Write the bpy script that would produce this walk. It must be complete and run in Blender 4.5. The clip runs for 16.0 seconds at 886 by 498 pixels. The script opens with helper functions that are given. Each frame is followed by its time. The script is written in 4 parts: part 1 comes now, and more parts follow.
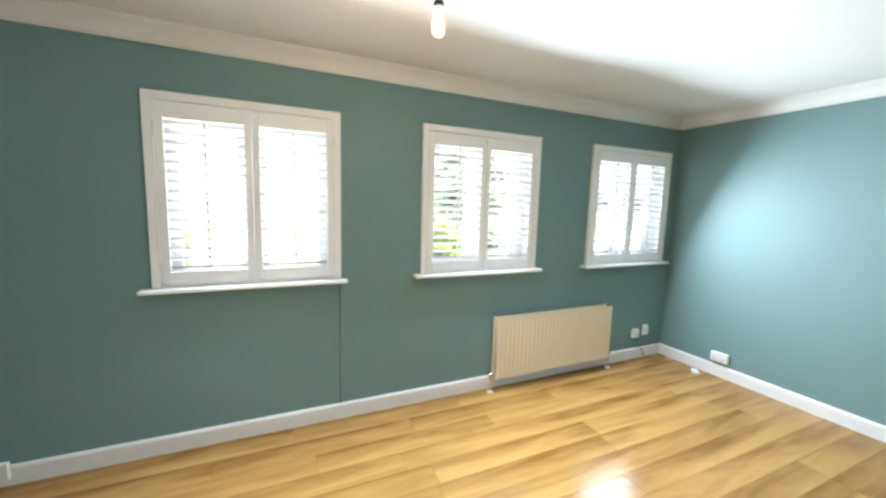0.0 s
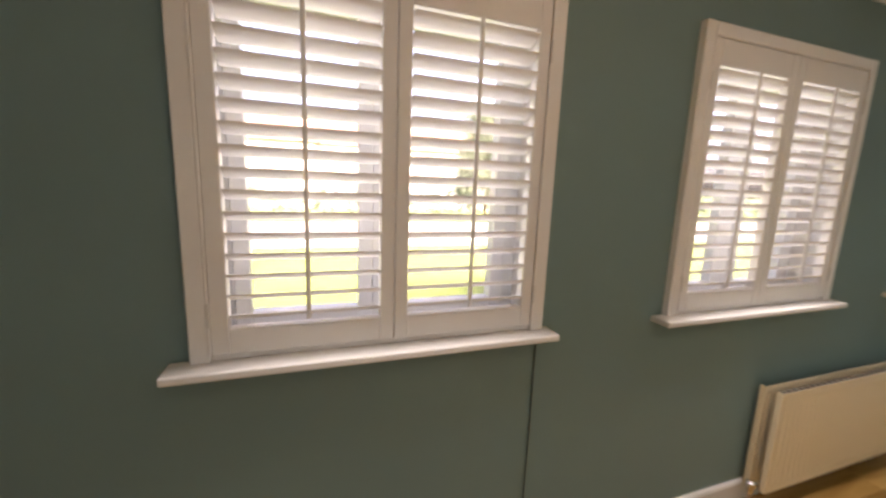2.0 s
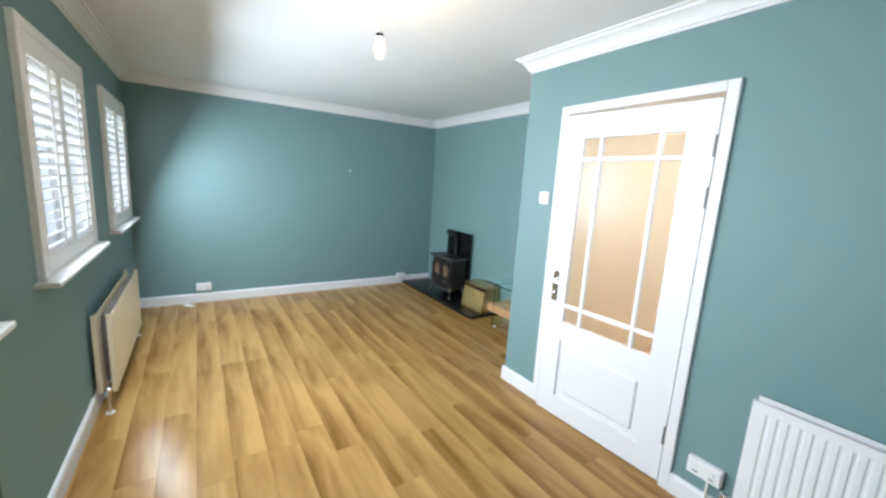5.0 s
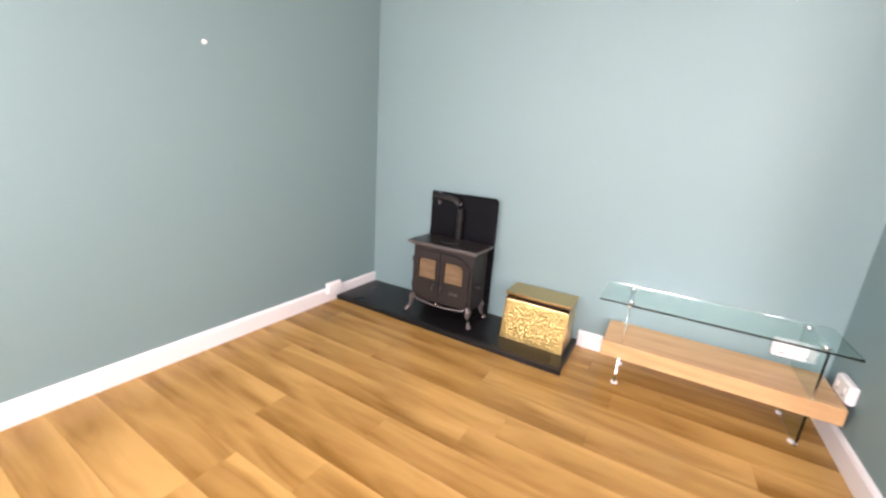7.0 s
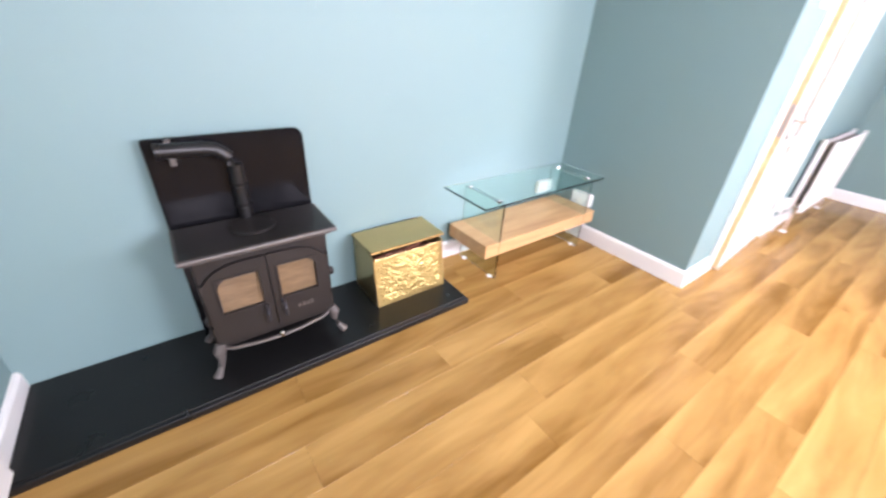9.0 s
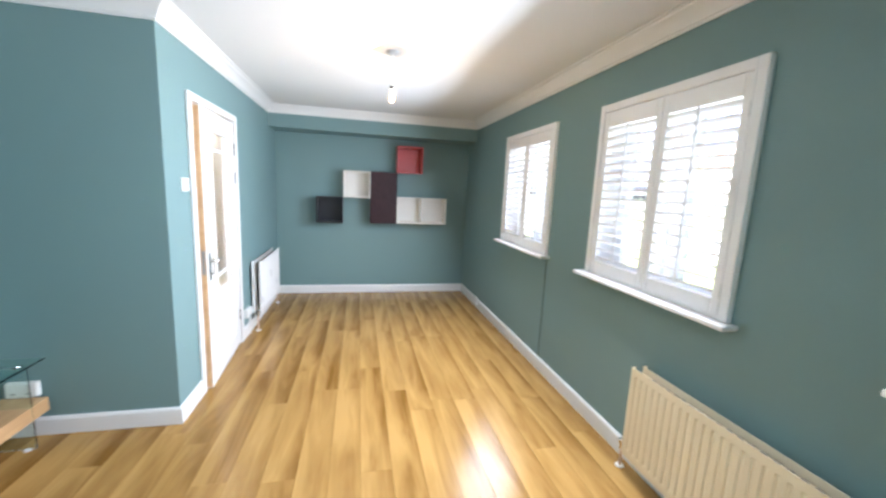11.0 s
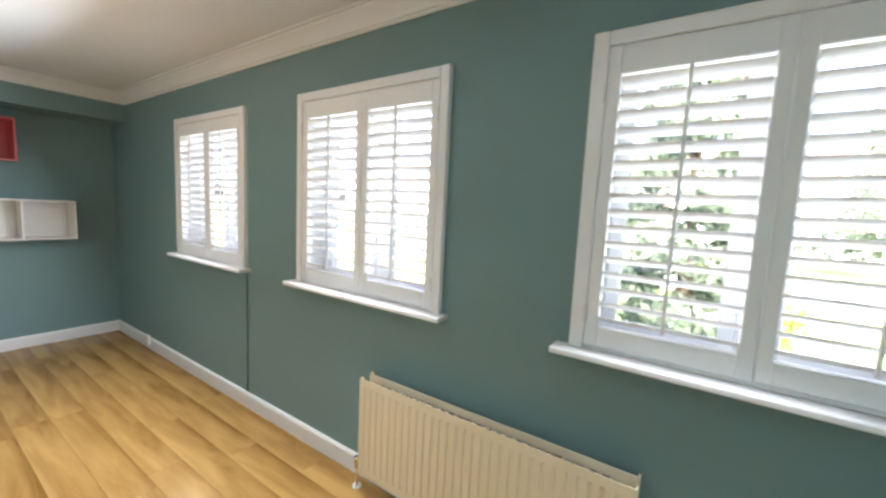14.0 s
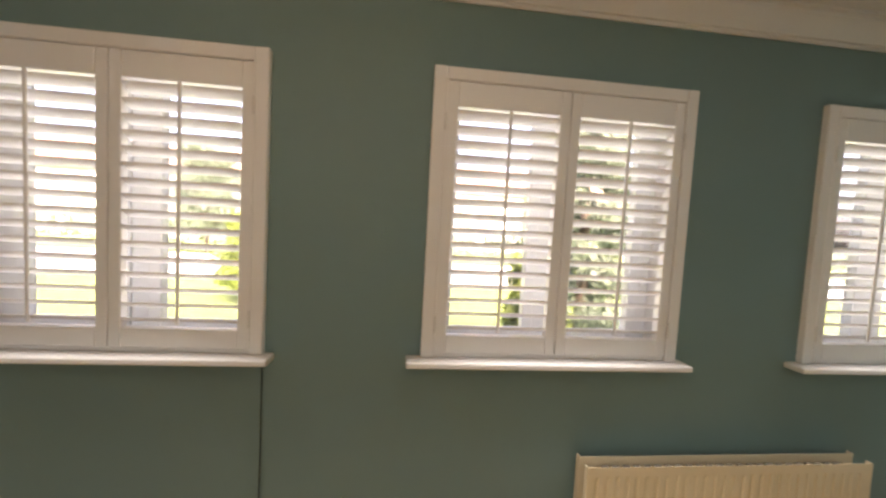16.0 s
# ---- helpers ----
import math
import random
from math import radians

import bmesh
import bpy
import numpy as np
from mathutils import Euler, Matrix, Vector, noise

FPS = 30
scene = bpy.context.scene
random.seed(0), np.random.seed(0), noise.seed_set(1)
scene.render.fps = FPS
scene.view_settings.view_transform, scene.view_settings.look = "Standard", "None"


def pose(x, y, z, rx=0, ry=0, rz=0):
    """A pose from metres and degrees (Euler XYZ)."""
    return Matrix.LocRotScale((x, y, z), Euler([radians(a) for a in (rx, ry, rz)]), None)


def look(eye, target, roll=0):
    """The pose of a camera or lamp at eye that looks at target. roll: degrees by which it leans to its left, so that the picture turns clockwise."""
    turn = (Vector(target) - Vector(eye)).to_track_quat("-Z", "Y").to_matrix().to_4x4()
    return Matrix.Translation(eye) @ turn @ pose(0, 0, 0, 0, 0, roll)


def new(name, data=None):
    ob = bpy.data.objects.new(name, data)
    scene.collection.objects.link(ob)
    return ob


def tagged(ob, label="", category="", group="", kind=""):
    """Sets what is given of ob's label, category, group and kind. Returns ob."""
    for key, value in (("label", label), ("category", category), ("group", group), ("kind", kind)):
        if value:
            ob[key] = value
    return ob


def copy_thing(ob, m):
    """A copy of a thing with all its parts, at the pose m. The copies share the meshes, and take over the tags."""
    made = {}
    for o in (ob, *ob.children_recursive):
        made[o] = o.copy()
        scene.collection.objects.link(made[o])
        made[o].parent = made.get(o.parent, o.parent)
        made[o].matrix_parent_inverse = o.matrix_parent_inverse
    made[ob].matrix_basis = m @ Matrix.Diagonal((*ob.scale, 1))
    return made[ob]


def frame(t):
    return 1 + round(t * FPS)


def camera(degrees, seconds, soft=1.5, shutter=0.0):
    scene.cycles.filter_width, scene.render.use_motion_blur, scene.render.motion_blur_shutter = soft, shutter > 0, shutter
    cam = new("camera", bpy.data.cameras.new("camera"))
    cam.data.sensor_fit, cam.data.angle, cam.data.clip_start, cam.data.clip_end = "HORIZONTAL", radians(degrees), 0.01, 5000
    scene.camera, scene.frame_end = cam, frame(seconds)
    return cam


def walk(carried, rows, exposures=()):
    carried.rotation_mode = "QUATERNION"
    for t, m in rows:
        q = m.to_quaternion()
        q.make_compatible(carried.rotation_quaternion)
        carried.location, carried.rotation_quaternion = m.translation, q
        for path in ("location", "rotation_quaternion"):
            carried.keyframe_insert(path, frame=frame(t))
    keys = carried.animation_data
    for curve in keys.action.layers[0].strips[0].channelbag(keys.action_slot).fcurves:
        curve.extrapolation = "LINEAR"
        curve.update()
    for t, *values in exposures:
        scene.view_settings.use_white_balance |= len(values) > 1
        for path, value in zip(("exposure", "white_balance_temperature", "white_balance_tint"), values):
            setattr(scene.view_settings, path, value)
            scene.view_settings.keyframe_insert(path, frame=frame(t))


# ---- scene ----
cam = camera(99.3, 16.0, 2.5, 0.2)
PATH = [
    (0, (2.064, -2.577, 1.521), (2.889, -0.771, 1.285), 1.6),
    (0.5, (2.063, -2.166, 1.502), (2.729, -0.298, 1.242), 1.7),
    (1, (1.983, -1.618, 1.478), (2.468, 0.301, 1.194), 1.8),
    (1.5, (1.919, -1.181, 1.441), (2.252, 0.768, 1.144), 1.8),
    (2, (1.746, -1.074, 1.476), (2.397, 0.789, 1.15), 2.1),
    (2.5, (1.358, -1.049, 1.495), (2.882, 0.201, 1.159), 2.7),
    (3, (1.041, -0.84, 1.509), (2.885, -0.15, 1.161), 3.0),
    (3.5, (0.785, -0.647, 1.525), (2.742, -0.42, 1.177), 2.8),
    (4, (0.655, -0.539, 1.531), (2.543, -1.104, 1.191), 3.2),
    (4.5, (0.652, -0.528, 1.537), (2.36, -1.513, 1.2), 3.5),
    (5, (0.81, -0.594, 1.52), (2.458, -1.675, 1.18), 3.5),
    (5.2, (0.984, -0.65, 1.523), (2.606, -1.765, 1.169), 3.3),
    (6.25, (2.62, -0.98, 1.37), (3.83, -2.53, 0.88), 3.6),
    (7.3, (4.145, -1.346, 1.114), (4.914, -3.104, 0.55), 4.4),
    (7.5, (4.384, -1.492, 1.071), (4.967, -3.266, 0.354), 4.3),
    (8, (4.823, -1.819, 1.054), (5.018, -3.558, 0.085), 4.1),
    (8.5, (5.07, -2.115, 1.111), (4.738, -3.798, 0.083), 3.4),
    (9, (5.16, -1.984, 1.261), (4.114, -3.358, 0.253), 3.4),
    (9.5, (5.238, -1.854, 1.44), (3.723, -2.757, 0.496), 4.1),
    (10, (5.252, -1.759, 1.494), (3.424, -2.216, 0.824), 3.2),
    (10.2, (5.263, -1.701, 1.512), (3.37, -1.998, 0.94), 3.0),
    (12.3, (5.405, -1.498, 1.507), (3.949, -0.141, 1.3), 3.0),
    (12.5, (5.41, -1.491, 1.51), (4.012, -0.077, 1.297), 2.9),
    (13, (5.417, -1.477, 1.505), (4.143, 0.051, 1.301), 2.8),
    (13.5, (5.33, -1.482, 1.492), (4.163, 0.129, 1.286), 2.7),
    (14, (5.012, -1.402, 1.479), (3.916, 0.257, 1.266), 2.8),
    (14.5, (4.463, -1.362, 1.493), (3.452, 0.351, 1.281), 2.9),
    (15, (3.81, -1.381, 1.514), (3.129, 0.489, 1.317), 3.1),
    (15.5, (3.325, -1.461, 1.505), (3.041, 0.513, 1.35), 3.1),
    (16, (2.969, -1.42, 1.503), (3.183, 0.565, 1.385), 3.1),
]
EXPO = [(0.0, 6.15, 5800, 8), (1.0, 6.08, 6450, 14), (1.5, 5.75, 7700, 19), (2.0, 5.05, 7600, 25), (2.5, 5.00, 7200, 22),
        (3.0, 5.28, 7150, 18), (3.5, 5.60, 7300, 17), (4.0, 5.50, 6250, 11), (4.5, 5.65, 6000, 10), (5.0, 5.70, 5650, 8),
        (7.3, 6.78, 7200, 38), (7.5, 6.82, 7250, 39), (8.0, 6.98, 6800, 31), (8.5, 7.25, 6850, 36), (9.0, 6.93, 6300, 31),
        (9.5, 6.82, 5600, 24), (10.0, 6.55, 5700, 20), (12.5, 6.03, 5650, 8), (14.0, 5.90, 6000, 13), (14.5, 5.98, 6250, 15),
        (15.0, 5.92, 6850, 18), (15.5, 5.50, 7400, 20), (16.0, 5.12, 7500, 21)]
walk(cam, [(t, look(e, a, r)) for t, e, a, r in PATH], EXPO)

# ---- world and lamps ----
SUN_EL, SUN_AZ = 48.0, 160.0
world = bpy.data.worlds.new("overcast_day")
scene.world = world
world.use_nodes = True
wn = world.node_tree
sky = wn.nodes.new("ShaderNodeTexSky")
sky.sky_type, sky.sun_disc = "NISHITA", False
sky.sun_elevation, sky.sun_rotation = radians(SUN_EL), radians(SUN_AZ)
sky.dust_density, sky.air_density, sky.ozone_density = 8.0, 0.35, 0.3
wn.nodes["Background"].inputs["Strength"].default_value = 0.065
wn.links.new(sky.outputs["Color"], wn.nodes["Background"].inputs["Color"])

sun = new("sun", bpy.data.lights.new("sun", "SUN"))
sun.data.energy, sun.data.angle, sun.data.color = 0.5, radians(12), (1.0, 0.96, 0.9)
sun.matrix_world = look((0, 0, 0), (-math.sin(radians(SUN_AZ)) * math.cos(radians(SUN_EL)),
                                    -math.cos(radians(SUN_AZ)) * math.cos(radians(SUN_EL)), -math.sin(radians(SUN_EL))))

BULB = (2.59, -1.337, 2.125)
lamp = new("bulb_light", bpy.data.lights.new("bulb_light", "POINT"))
lamp.data.energy, lamp.data.color, lamp.data.shadow_soft_size = 0.15, (1.0, 0.62, 0.30), 0.012
lamp.location = (BULB[0], BULB[1], BULB[2])

# ---- plan ----
XL, XR, YD, YS, XC, ZC = -0.08, 5.83, -2.62, -3.63, 2.88, 2.42
BX, BZ = 0.30, 2.165
COV = 2.325
WIN_X = (1.443, 3.055, 4.672)
WW, WZ0, WZ1 = 1.04, 1.005, 2.087
DOOR_X0, DOOR_X1, DOOR_Z = 1.645, 2.495, 2.0

# daylight in each window's opening
for wx, watts, wide, shift in zip(WIN_X, (0.72, 1.02, 0.57), (0.86, 0.86, 0.60), (0, 0, -0.13)):
    day = new("window_daylight", bpy.data.lights.new("window_daylight", "AREA"))
    day.data.shape, day.data.size, day.data.size_y = "RECTANGLE", wide, 0.74
    day.data.energy, day.data.color = watts, (0.93, 0.97, 1.0)
    mid = wx + WW / 2 + shift
    day.data.spread = radians(172)
    day.matrix_world = look((mid, -0.23, 1.54), (mid, -1.23, 1.10))
    # the part of it that falls on the louvres from outside
    back = new("louvre_daylight", bpy.data.lights.new("louvre_daylight", "AREA"))
    back.data.shape, back.data.size, back.data.size_y = "RECTANGLE", 0.86, 0.90
    back.data.energy, back.data.color = 0.085, (0.96, 0.98, 1.0)
    back.matrix_world = look((wx + WW / 2, 0.062, 1.55), (wx + WW / 2, -1.0, 1.55))

hall_lamp = new("hall_light", bpy.data.lights.new("hall_light", "POINT"))
hall_lamp.data.energy, hall_lamp.data.color, hall_lamp.data.shadow_soft_size = 0.85, (1.0, 0.93, 0.82), 0.06
hall_lamp.location = (0.85, -4.1, 2.1)


ORIG = {}


# ---- materials ----
def nodes_of(name):
    m = bpy.data.materials.new(name)
    m.use_nodes = True
    return m, m.node_tree.nodes, m.node_tree.links, m.node_tree.nodes["Principled BSDF"]


def surface(name, col, rough=0.5, metal=0.0, var=0.06, scale=3.0, grain=90.0, bump=0.05, rvar=0.08, spec=0.5, stretch=(1, 1, 1)):
    m, n, l, b = nodes_of(name)
    tc = n.new("ShaderNodeTexCoord")
    mp = n.new("ShaderNodeMapping")
    mp.inputs["Scale"].default_value = stretch
    l.new(tc.outputs["Object"], mp.inputs["Vector"])
    big, fine = n.new("ShaderNodeTexNoise"), n.new("ShaderNodeTexNoise")
    big.inputs["Scale"].default_value, fine.inputs["Scale"].default_value = scale, grain
    big.inputs["Detail"].default_value = 5
    for t in (big, fine):
        l.new(mp.outputs["Vector"], t.inputs["Vector"])
    mix = n.new("ShaderNodeMix")
    mix.data_type = "RGBA"
    mix.inputs["A"].default_value = (*[c * (1 - var) for c in col], 1)
    mix.inputs["B"].default_value = (*[min(1, c * (1 + var)) for c in col], 1)
    add = n.new("ShaderNodeMath")
    add.operation = "MULTIPLY_ADD"
    add.inputs[1].default_value, add.inputs[2].default_value = 0.3, 0.0
    l.new(fine.outputs["Fac"], add.inputs[0])
    add2 = n.new("ShaderNodeMath")
    add2.operation = "MULTIPLY_ADD"
    add2.inputs[1].default_value = 0.7
    l.new(big.outputs["Fac"], add2.inputs[0])
    l.new(add.outputs[0], add2.inputs[2])
    l.new(add2.outputs[0], mix.inputs["Factor"])
    l.new(mix.outputs["Result"], b.inputs["Base Color"])
    mr = n.new("ShaderNodeMapRange")
    mr.inputs["To Min"].default_value, mr.inputs["To Max"].default_value = max(0.02, rough - rvar), min(1, rough + rvar)
    l.new(big.outputs["Fac"], mr.inputs["Value"])
    l.new(mr.outputs["Result"], b.inputs["Roughness"])
    b.inputs["Metallic"].default_value = metal
    b.inputs["Specular IOR Level"].default_value = spec
    if bump:
        bp = n.new("ShaderNodeBump")
        bp.inputs["Strength"].default_value, bp.inputs["Distance"].default_value = bump, 0.004
        l.new(fine.outputs["Fac"], bp.inputs["Height"])
        l.new(bp.outputs["Normal"], b.inputs["Normal"])
    return m


def wood(name, dark, light, rough, along=(0.9, 9.0, 9.0), random_tone=0.35, fade=0.0, fine_share=0.35):
    """Wood grain along local x, shifted and toned by the piece's random number."""
    m, n, l, b = nodes_of(name)
    tc, info = n.new("ShaderNodeTexCoord"), n.new("ShaderNodeObjectInfo")
    sh = n.new("ShaderNodeVectorMath")
    sh.operation = "SCALE"
    sh.inputs[0].default_value = (31.0, 17.0, 7.0)
    l.new(info.outputs["Random"], sh.inputs["Scale"])
    ad = n.new("ShaderNodeVectorMath")
    l.new(tc.outputs["Object"], ad.inputs[0])
    l.new(sh.outputs["Vector"], ad.inputs[1])
    mp = n.new("ShaderNodeMapping")
    mp.inputs["Scale"].default_value = along
    l.new(ad.outputs["Vector"], mp.inputs["Vector"])
    streak, fine, blot = n.new("ShaderNodeTexNoise"), n.new("ShaderNodeTexNoise"), n.new("ShaderNodeTexNoise")
    streak.inputs["Scale"].default_value, streak.inputs["Detail"].default_value, streak.inputs["Distortion"].default_value = 1.6, 4, 0.8
    fine.inputs["Scale"].default_value, fine.inputs["Detail"].default_value = 9.0, 3
    blot.inputs["Scale"].default_value = 1.3
    for t in (streak, fine):
        l.new(mp.outputs["Vector"], t.inputs["Vector"])
    mp2 = n.new("ShaderNodeMapping")
    mp2.inputs["Scale"].default_value = (1.2, 3.5, 3.5)
    l.new(ad.outputs["Vector"], mp2.inputs["Vector"])
    l.new(mp2.outputs["Vector"], blot.inputs["Vector"])

    def madd(a, k, c):
        q = n.new("ShaderNodeMath")
        q.operation = "MULTIPLY_ADD"
        q.inputs[1].default_value = k
        l.new(a, q.inputs[0])
        if isinstance(c, float):
            q.inputs[2].default_value = c
        else:
            l.new(c, q.inputs[2])
        return q.outputs[0]
    f = madd(streak.outputs["Fac"], 1.3, -0.45 - random_tone / 2)
    f = madd(fine.outputs["Fac"], fine_share, f)
    f = madd(blot.outputs["Fac"], 0.5, f)
    f = madd(info.outputs["Random"], random_tone, f)
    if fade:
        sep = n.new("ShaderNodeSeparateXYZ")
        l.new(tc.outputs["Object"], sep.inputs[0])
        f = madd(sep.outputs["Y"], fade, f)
    ramp = n.new("ShaderNodeValToRGB")
    e = ramp.color_ramp.elements
    e[0].position, e[0].color = 0.12, (*dark, 1)
    e[1].position, e[1].color = 0.8, (*light, 1)
    l.new(f, ramp.inputs["Fac"])
    l.new(ramp.outputs["Color"], b.inputs["Base Color"])
    mr = n.new("ShaderNodeMapRange")
    mr.inputs["To Min"].default_value, mr.inputs["To Max"].default_value = rough - 0.06, rough + 0.08
    l.new(blot.outputs["Fac"], mr.inputs["Value"])
    l.new(mr.outputs["Result"], b.inputs["Roughness"])
    bp = n.new("ShaderNodeBump")
    bp.inputs["Strength"].default_value, bp.inputs["Distance"].default_value = 0.08, 0.002
    l.new(fine.outputs["Fac"], bp.inputs["Height"])
    l.new(bp.outputs["Normal"], b.inputs["Normal"])
    return m


def glass(name, col, rough=0.0, ior=1.45, spec=0.5):
    m, n, l, b = nodes_of(name)
    b.inputs["Base Color"].default_value = (*col, 1)
    b.inputs["Roughness"].default_value = rough
    b.inputs["IOR"].default_value = ior
    b.inputs["Transmission Weight"].default_value = 1.0
    b.inputs["Specular IOR Level"].default_value = spec
    return m


def glow(name, col, strength):
    m, n, l, b = nodes_of(name)
    b.inputs["Base Color"].default_value = (*col, 1)
    b.inputs["Emission Color"].default_value = (*col, 1)
    b.inputs["Emission Strength"].default_value = strength
    return m


TEAL = surface("teal_wall_paint", (0.168, 0.263, 0.262), 0.6, var=0.05, scale=1.2, grain=160, bump=0.10)
CEIL = surface("white_ceiling_paint", (0.76, 0.755, 0.74), 0.8, var=0.03, scale=1.5, grain=60, bump=0.10)
TRIM = surface("white_gloss_paint", (0.76, 0.75, 0.73), 0.35, var=0.03, scale=4, grain=40, bump=0.04)
SHUT = surface("white_shutter_paint", (0.86, 0.85, 0.84), 0.4, var=0.02, scale=4, grain=50, bump=0.03)
UPVC = surface("white_upvc", (0.80, 0.81, 0.82), 0.3, var=0.02, bump=0.0)
PLASTIC = surface("white_plastic", (0.78, 0.77, 0.74), 0.3, var=0.03, bump=0.0)
RAD_CREAM = surface("cream_radiator_enamel", (0.74, 0.64, 0.45), 0.35, var=0.05, scale=5, grain=60, bump=0.03)
# fins coloured dark grey to paint in the shade between radiator panels
FIN = surface("gap_shade_grey_convector", (0.16, 0.145, 0.12), 0.7, var=0.3, scale=8, bump=0.05)
RAD_WHITE = surface("white_radiator_enamel", (0.78, 0.77, 0.75), 0.3, var=0.03, bump=0.02)
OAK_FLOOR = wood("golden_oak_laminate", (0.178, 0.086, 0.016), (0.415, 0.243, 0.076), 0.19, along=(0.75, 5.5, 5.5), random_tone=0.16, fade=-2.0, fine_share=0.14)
OAK_FLOOR.node_tree.nodes["Principled BSDF"].inputs["Specular IOR Level"].default_value = 0.25
OAK_BLOCK = wood("oak_veneer", (0.36, 0.19, 0.075), (0.58, 0.36, 0.17), 0.4, along=(0.9, 7.0, 7.0), random_tone=0.05)
SUBFLOOR = surface("dark_underlay", (0.10, 0.06, 0.03), 0.8)
SLATE = surface("black_slate", (0.007, 0.007, 0.007), 0.30, var=0.35, scale=7, grain=120, bump=0.12, spec=0.3)
IRON = surface("black_cast_iron", (0.016, 0.0125, 0.0105), 0.5, spec=0.4, var=0.25, scale=9, grain=220, bump=0.14)
IRON_WORN = surface("worn_grey_iron", (0.10, 0.088, 0.08), 0.5, metal=0.3, var=0.3, scale=14, grain=200, bump=0.12)
ENAMEL = surface("glossy_black_enamel", (0.006, 0.006, 0.007), 0.14, var=0.3, scale=4, bump=0.0, rvar=0.05, spec=0.16)
SOOT = surface("dusty_stove_top", (0.016, 0.014, 0.013), 0.32, spec=0.3, var=0.45, scale=9, grain=120, bump=0.08, stretch=(0.4, 1, 1))
PIPE = surface("satin_black_flue", (0.009, 0.0085, 0.0085), 0.36, spec=0.35, metal=0.0, var=0.3, scale=12, bump=0.04)
ASH_GLASS = surface("sooty_stove_glass", (0.15, 0.10, 0.055), 0.24, spec=0.3, var=0.65, scale=16, grain=60, bump=0.0, stretch=(0.5, 1, 2.0))
BRASS = surface("polished_brass", (0.62, 0.44, 0.20), 0.3, metal=1.0, var=0.10, scale=10, grain=90, bump=0.0)
BRASS_EMB = surface("embossed_brass", (0.46, 0.34, 0.13), 0.40, metal=1.0, var=0.2, scale=20, grain=45, bump=0.3)
CHROME = surface("chrome", (0.62, 0.61, 0.60), 0.16, metal=1.0, var=0.05, bump=0.0)
STEEL = surface("dull_hinge_steel", (0.30, 0.29, 0.28), 0.4, metal=0.8, var=0.1, bump=0.0)
COPPER = surface("painted_copper_pipe", (0.62, 0.45, 0.33), 0.4, metal=0.3, var=0.1, bump=0.0)
GLASS_TABLE = glass("green_tempered_glass", (0.80, 0.93, 0.90))
GLASS_WIN = glass("clear_window_glass", (0.98, 1.0, 0.99))
GLASS_DOOR = glass("obscured_door_glass", (1.0, 0.985, 0.96), 0.25, 1.25, 0.1)
BULB_GLASS = glass("lit_bulb_glass", (1.0, 0.93, 0.8), 0.2, 1.1)
BULB_GLASS.node_tree.nodes["Principled BSDF"].inputs["Emission Color"].default_value = (1.0, 0.60, 0.24, 1)
BULB_GLASS.node_tree.nodes["Principled BSDF"].inputs["Emission Strength"].default_value = 0.022
FILAMENT = glow("lit_filament", (1.0, 0.80, 0.50), 0.35)
# grey of the ceiling rose and of the painted shadow around it
ROSE_GREY = surface("grey_rose_and_shade_patch", (0.44, 0.44, 0.43), 0.7, var=0.08, scale=12, bump=0.05)
SHELF_WHITE = surface("white_shelf_foil", (0.74, 0.71, 0.65), 0.4, var=0.03, bump=0.02)
SHELF_RED = surface("red_shelf_foil", (0.50, 0.085, 0.085), 0.4, var=0.06, bump=0.02)
SHELF_BROWN = wood("black_brown_ash_veneer", (0.016, 0.006, 0.008), (0.034, 0.014, 0.016), 0.5, random_tone=0.05)
SHELF_BROWN.node_tree.nodes["Principled BSDF"].inputs["Specular IOR Level"].default_value = 0.22
SHELF_BLACK = surface("black_shelf_foil", (0.02, 0.02, 0.024), 0.4, var=0.15, bump=0.02)
CABLE = surface("dark_cable_sheath", (0.065, 0.095, 0.09), 0.6, var=0.1, bump=0.0)
BOX_SHADE = surface("painted_box_shade", (0.02, 0.018, 0.016), 0.8, var=0.2)
KINDLING = surface("red_brown_kindling", (0.20, 0.075, 0.045), 0.7, var=0.4, scale=30)
CREAM_WALL = surface("cream_hall_paint", (0.80, 0.70, 0.55), 0.7, var=0.04, bump=0.05)
HALL_WOOD = wood("orange_pine", (0.44, 0.25, 0.11), (0.64, 0.42, 0.22), 0.35, random_tone=0.1)
LAWN = surface("lawn_grass", (0.085, 0.12, 0.02), 0.9, var=0.45, scale=1.3, grain=30, bump=0.4)
PAVING = surface("pale_concrete", (0.36, 0.355, 0.345), 0.85, var=0.15, scale=2, grain=60, bump=0.2)
ROAD = surface("grey_asphalt", (0.17, 0.17, 0.17), 0.85, var=0.2, scale=2, grain=80, bump=0.2)
LEAF = surface("green_leaves", (0.12, 0.15, 0.10), 0.6, var=0.5, scale=6, grain=30, bump=0.0)
LEAF_LIGHT = surface("yellow_green_leaves", (0.16, 0.20, 0.04), 0.6, var=0.4, scale=6, grain=30, bump=0.0)
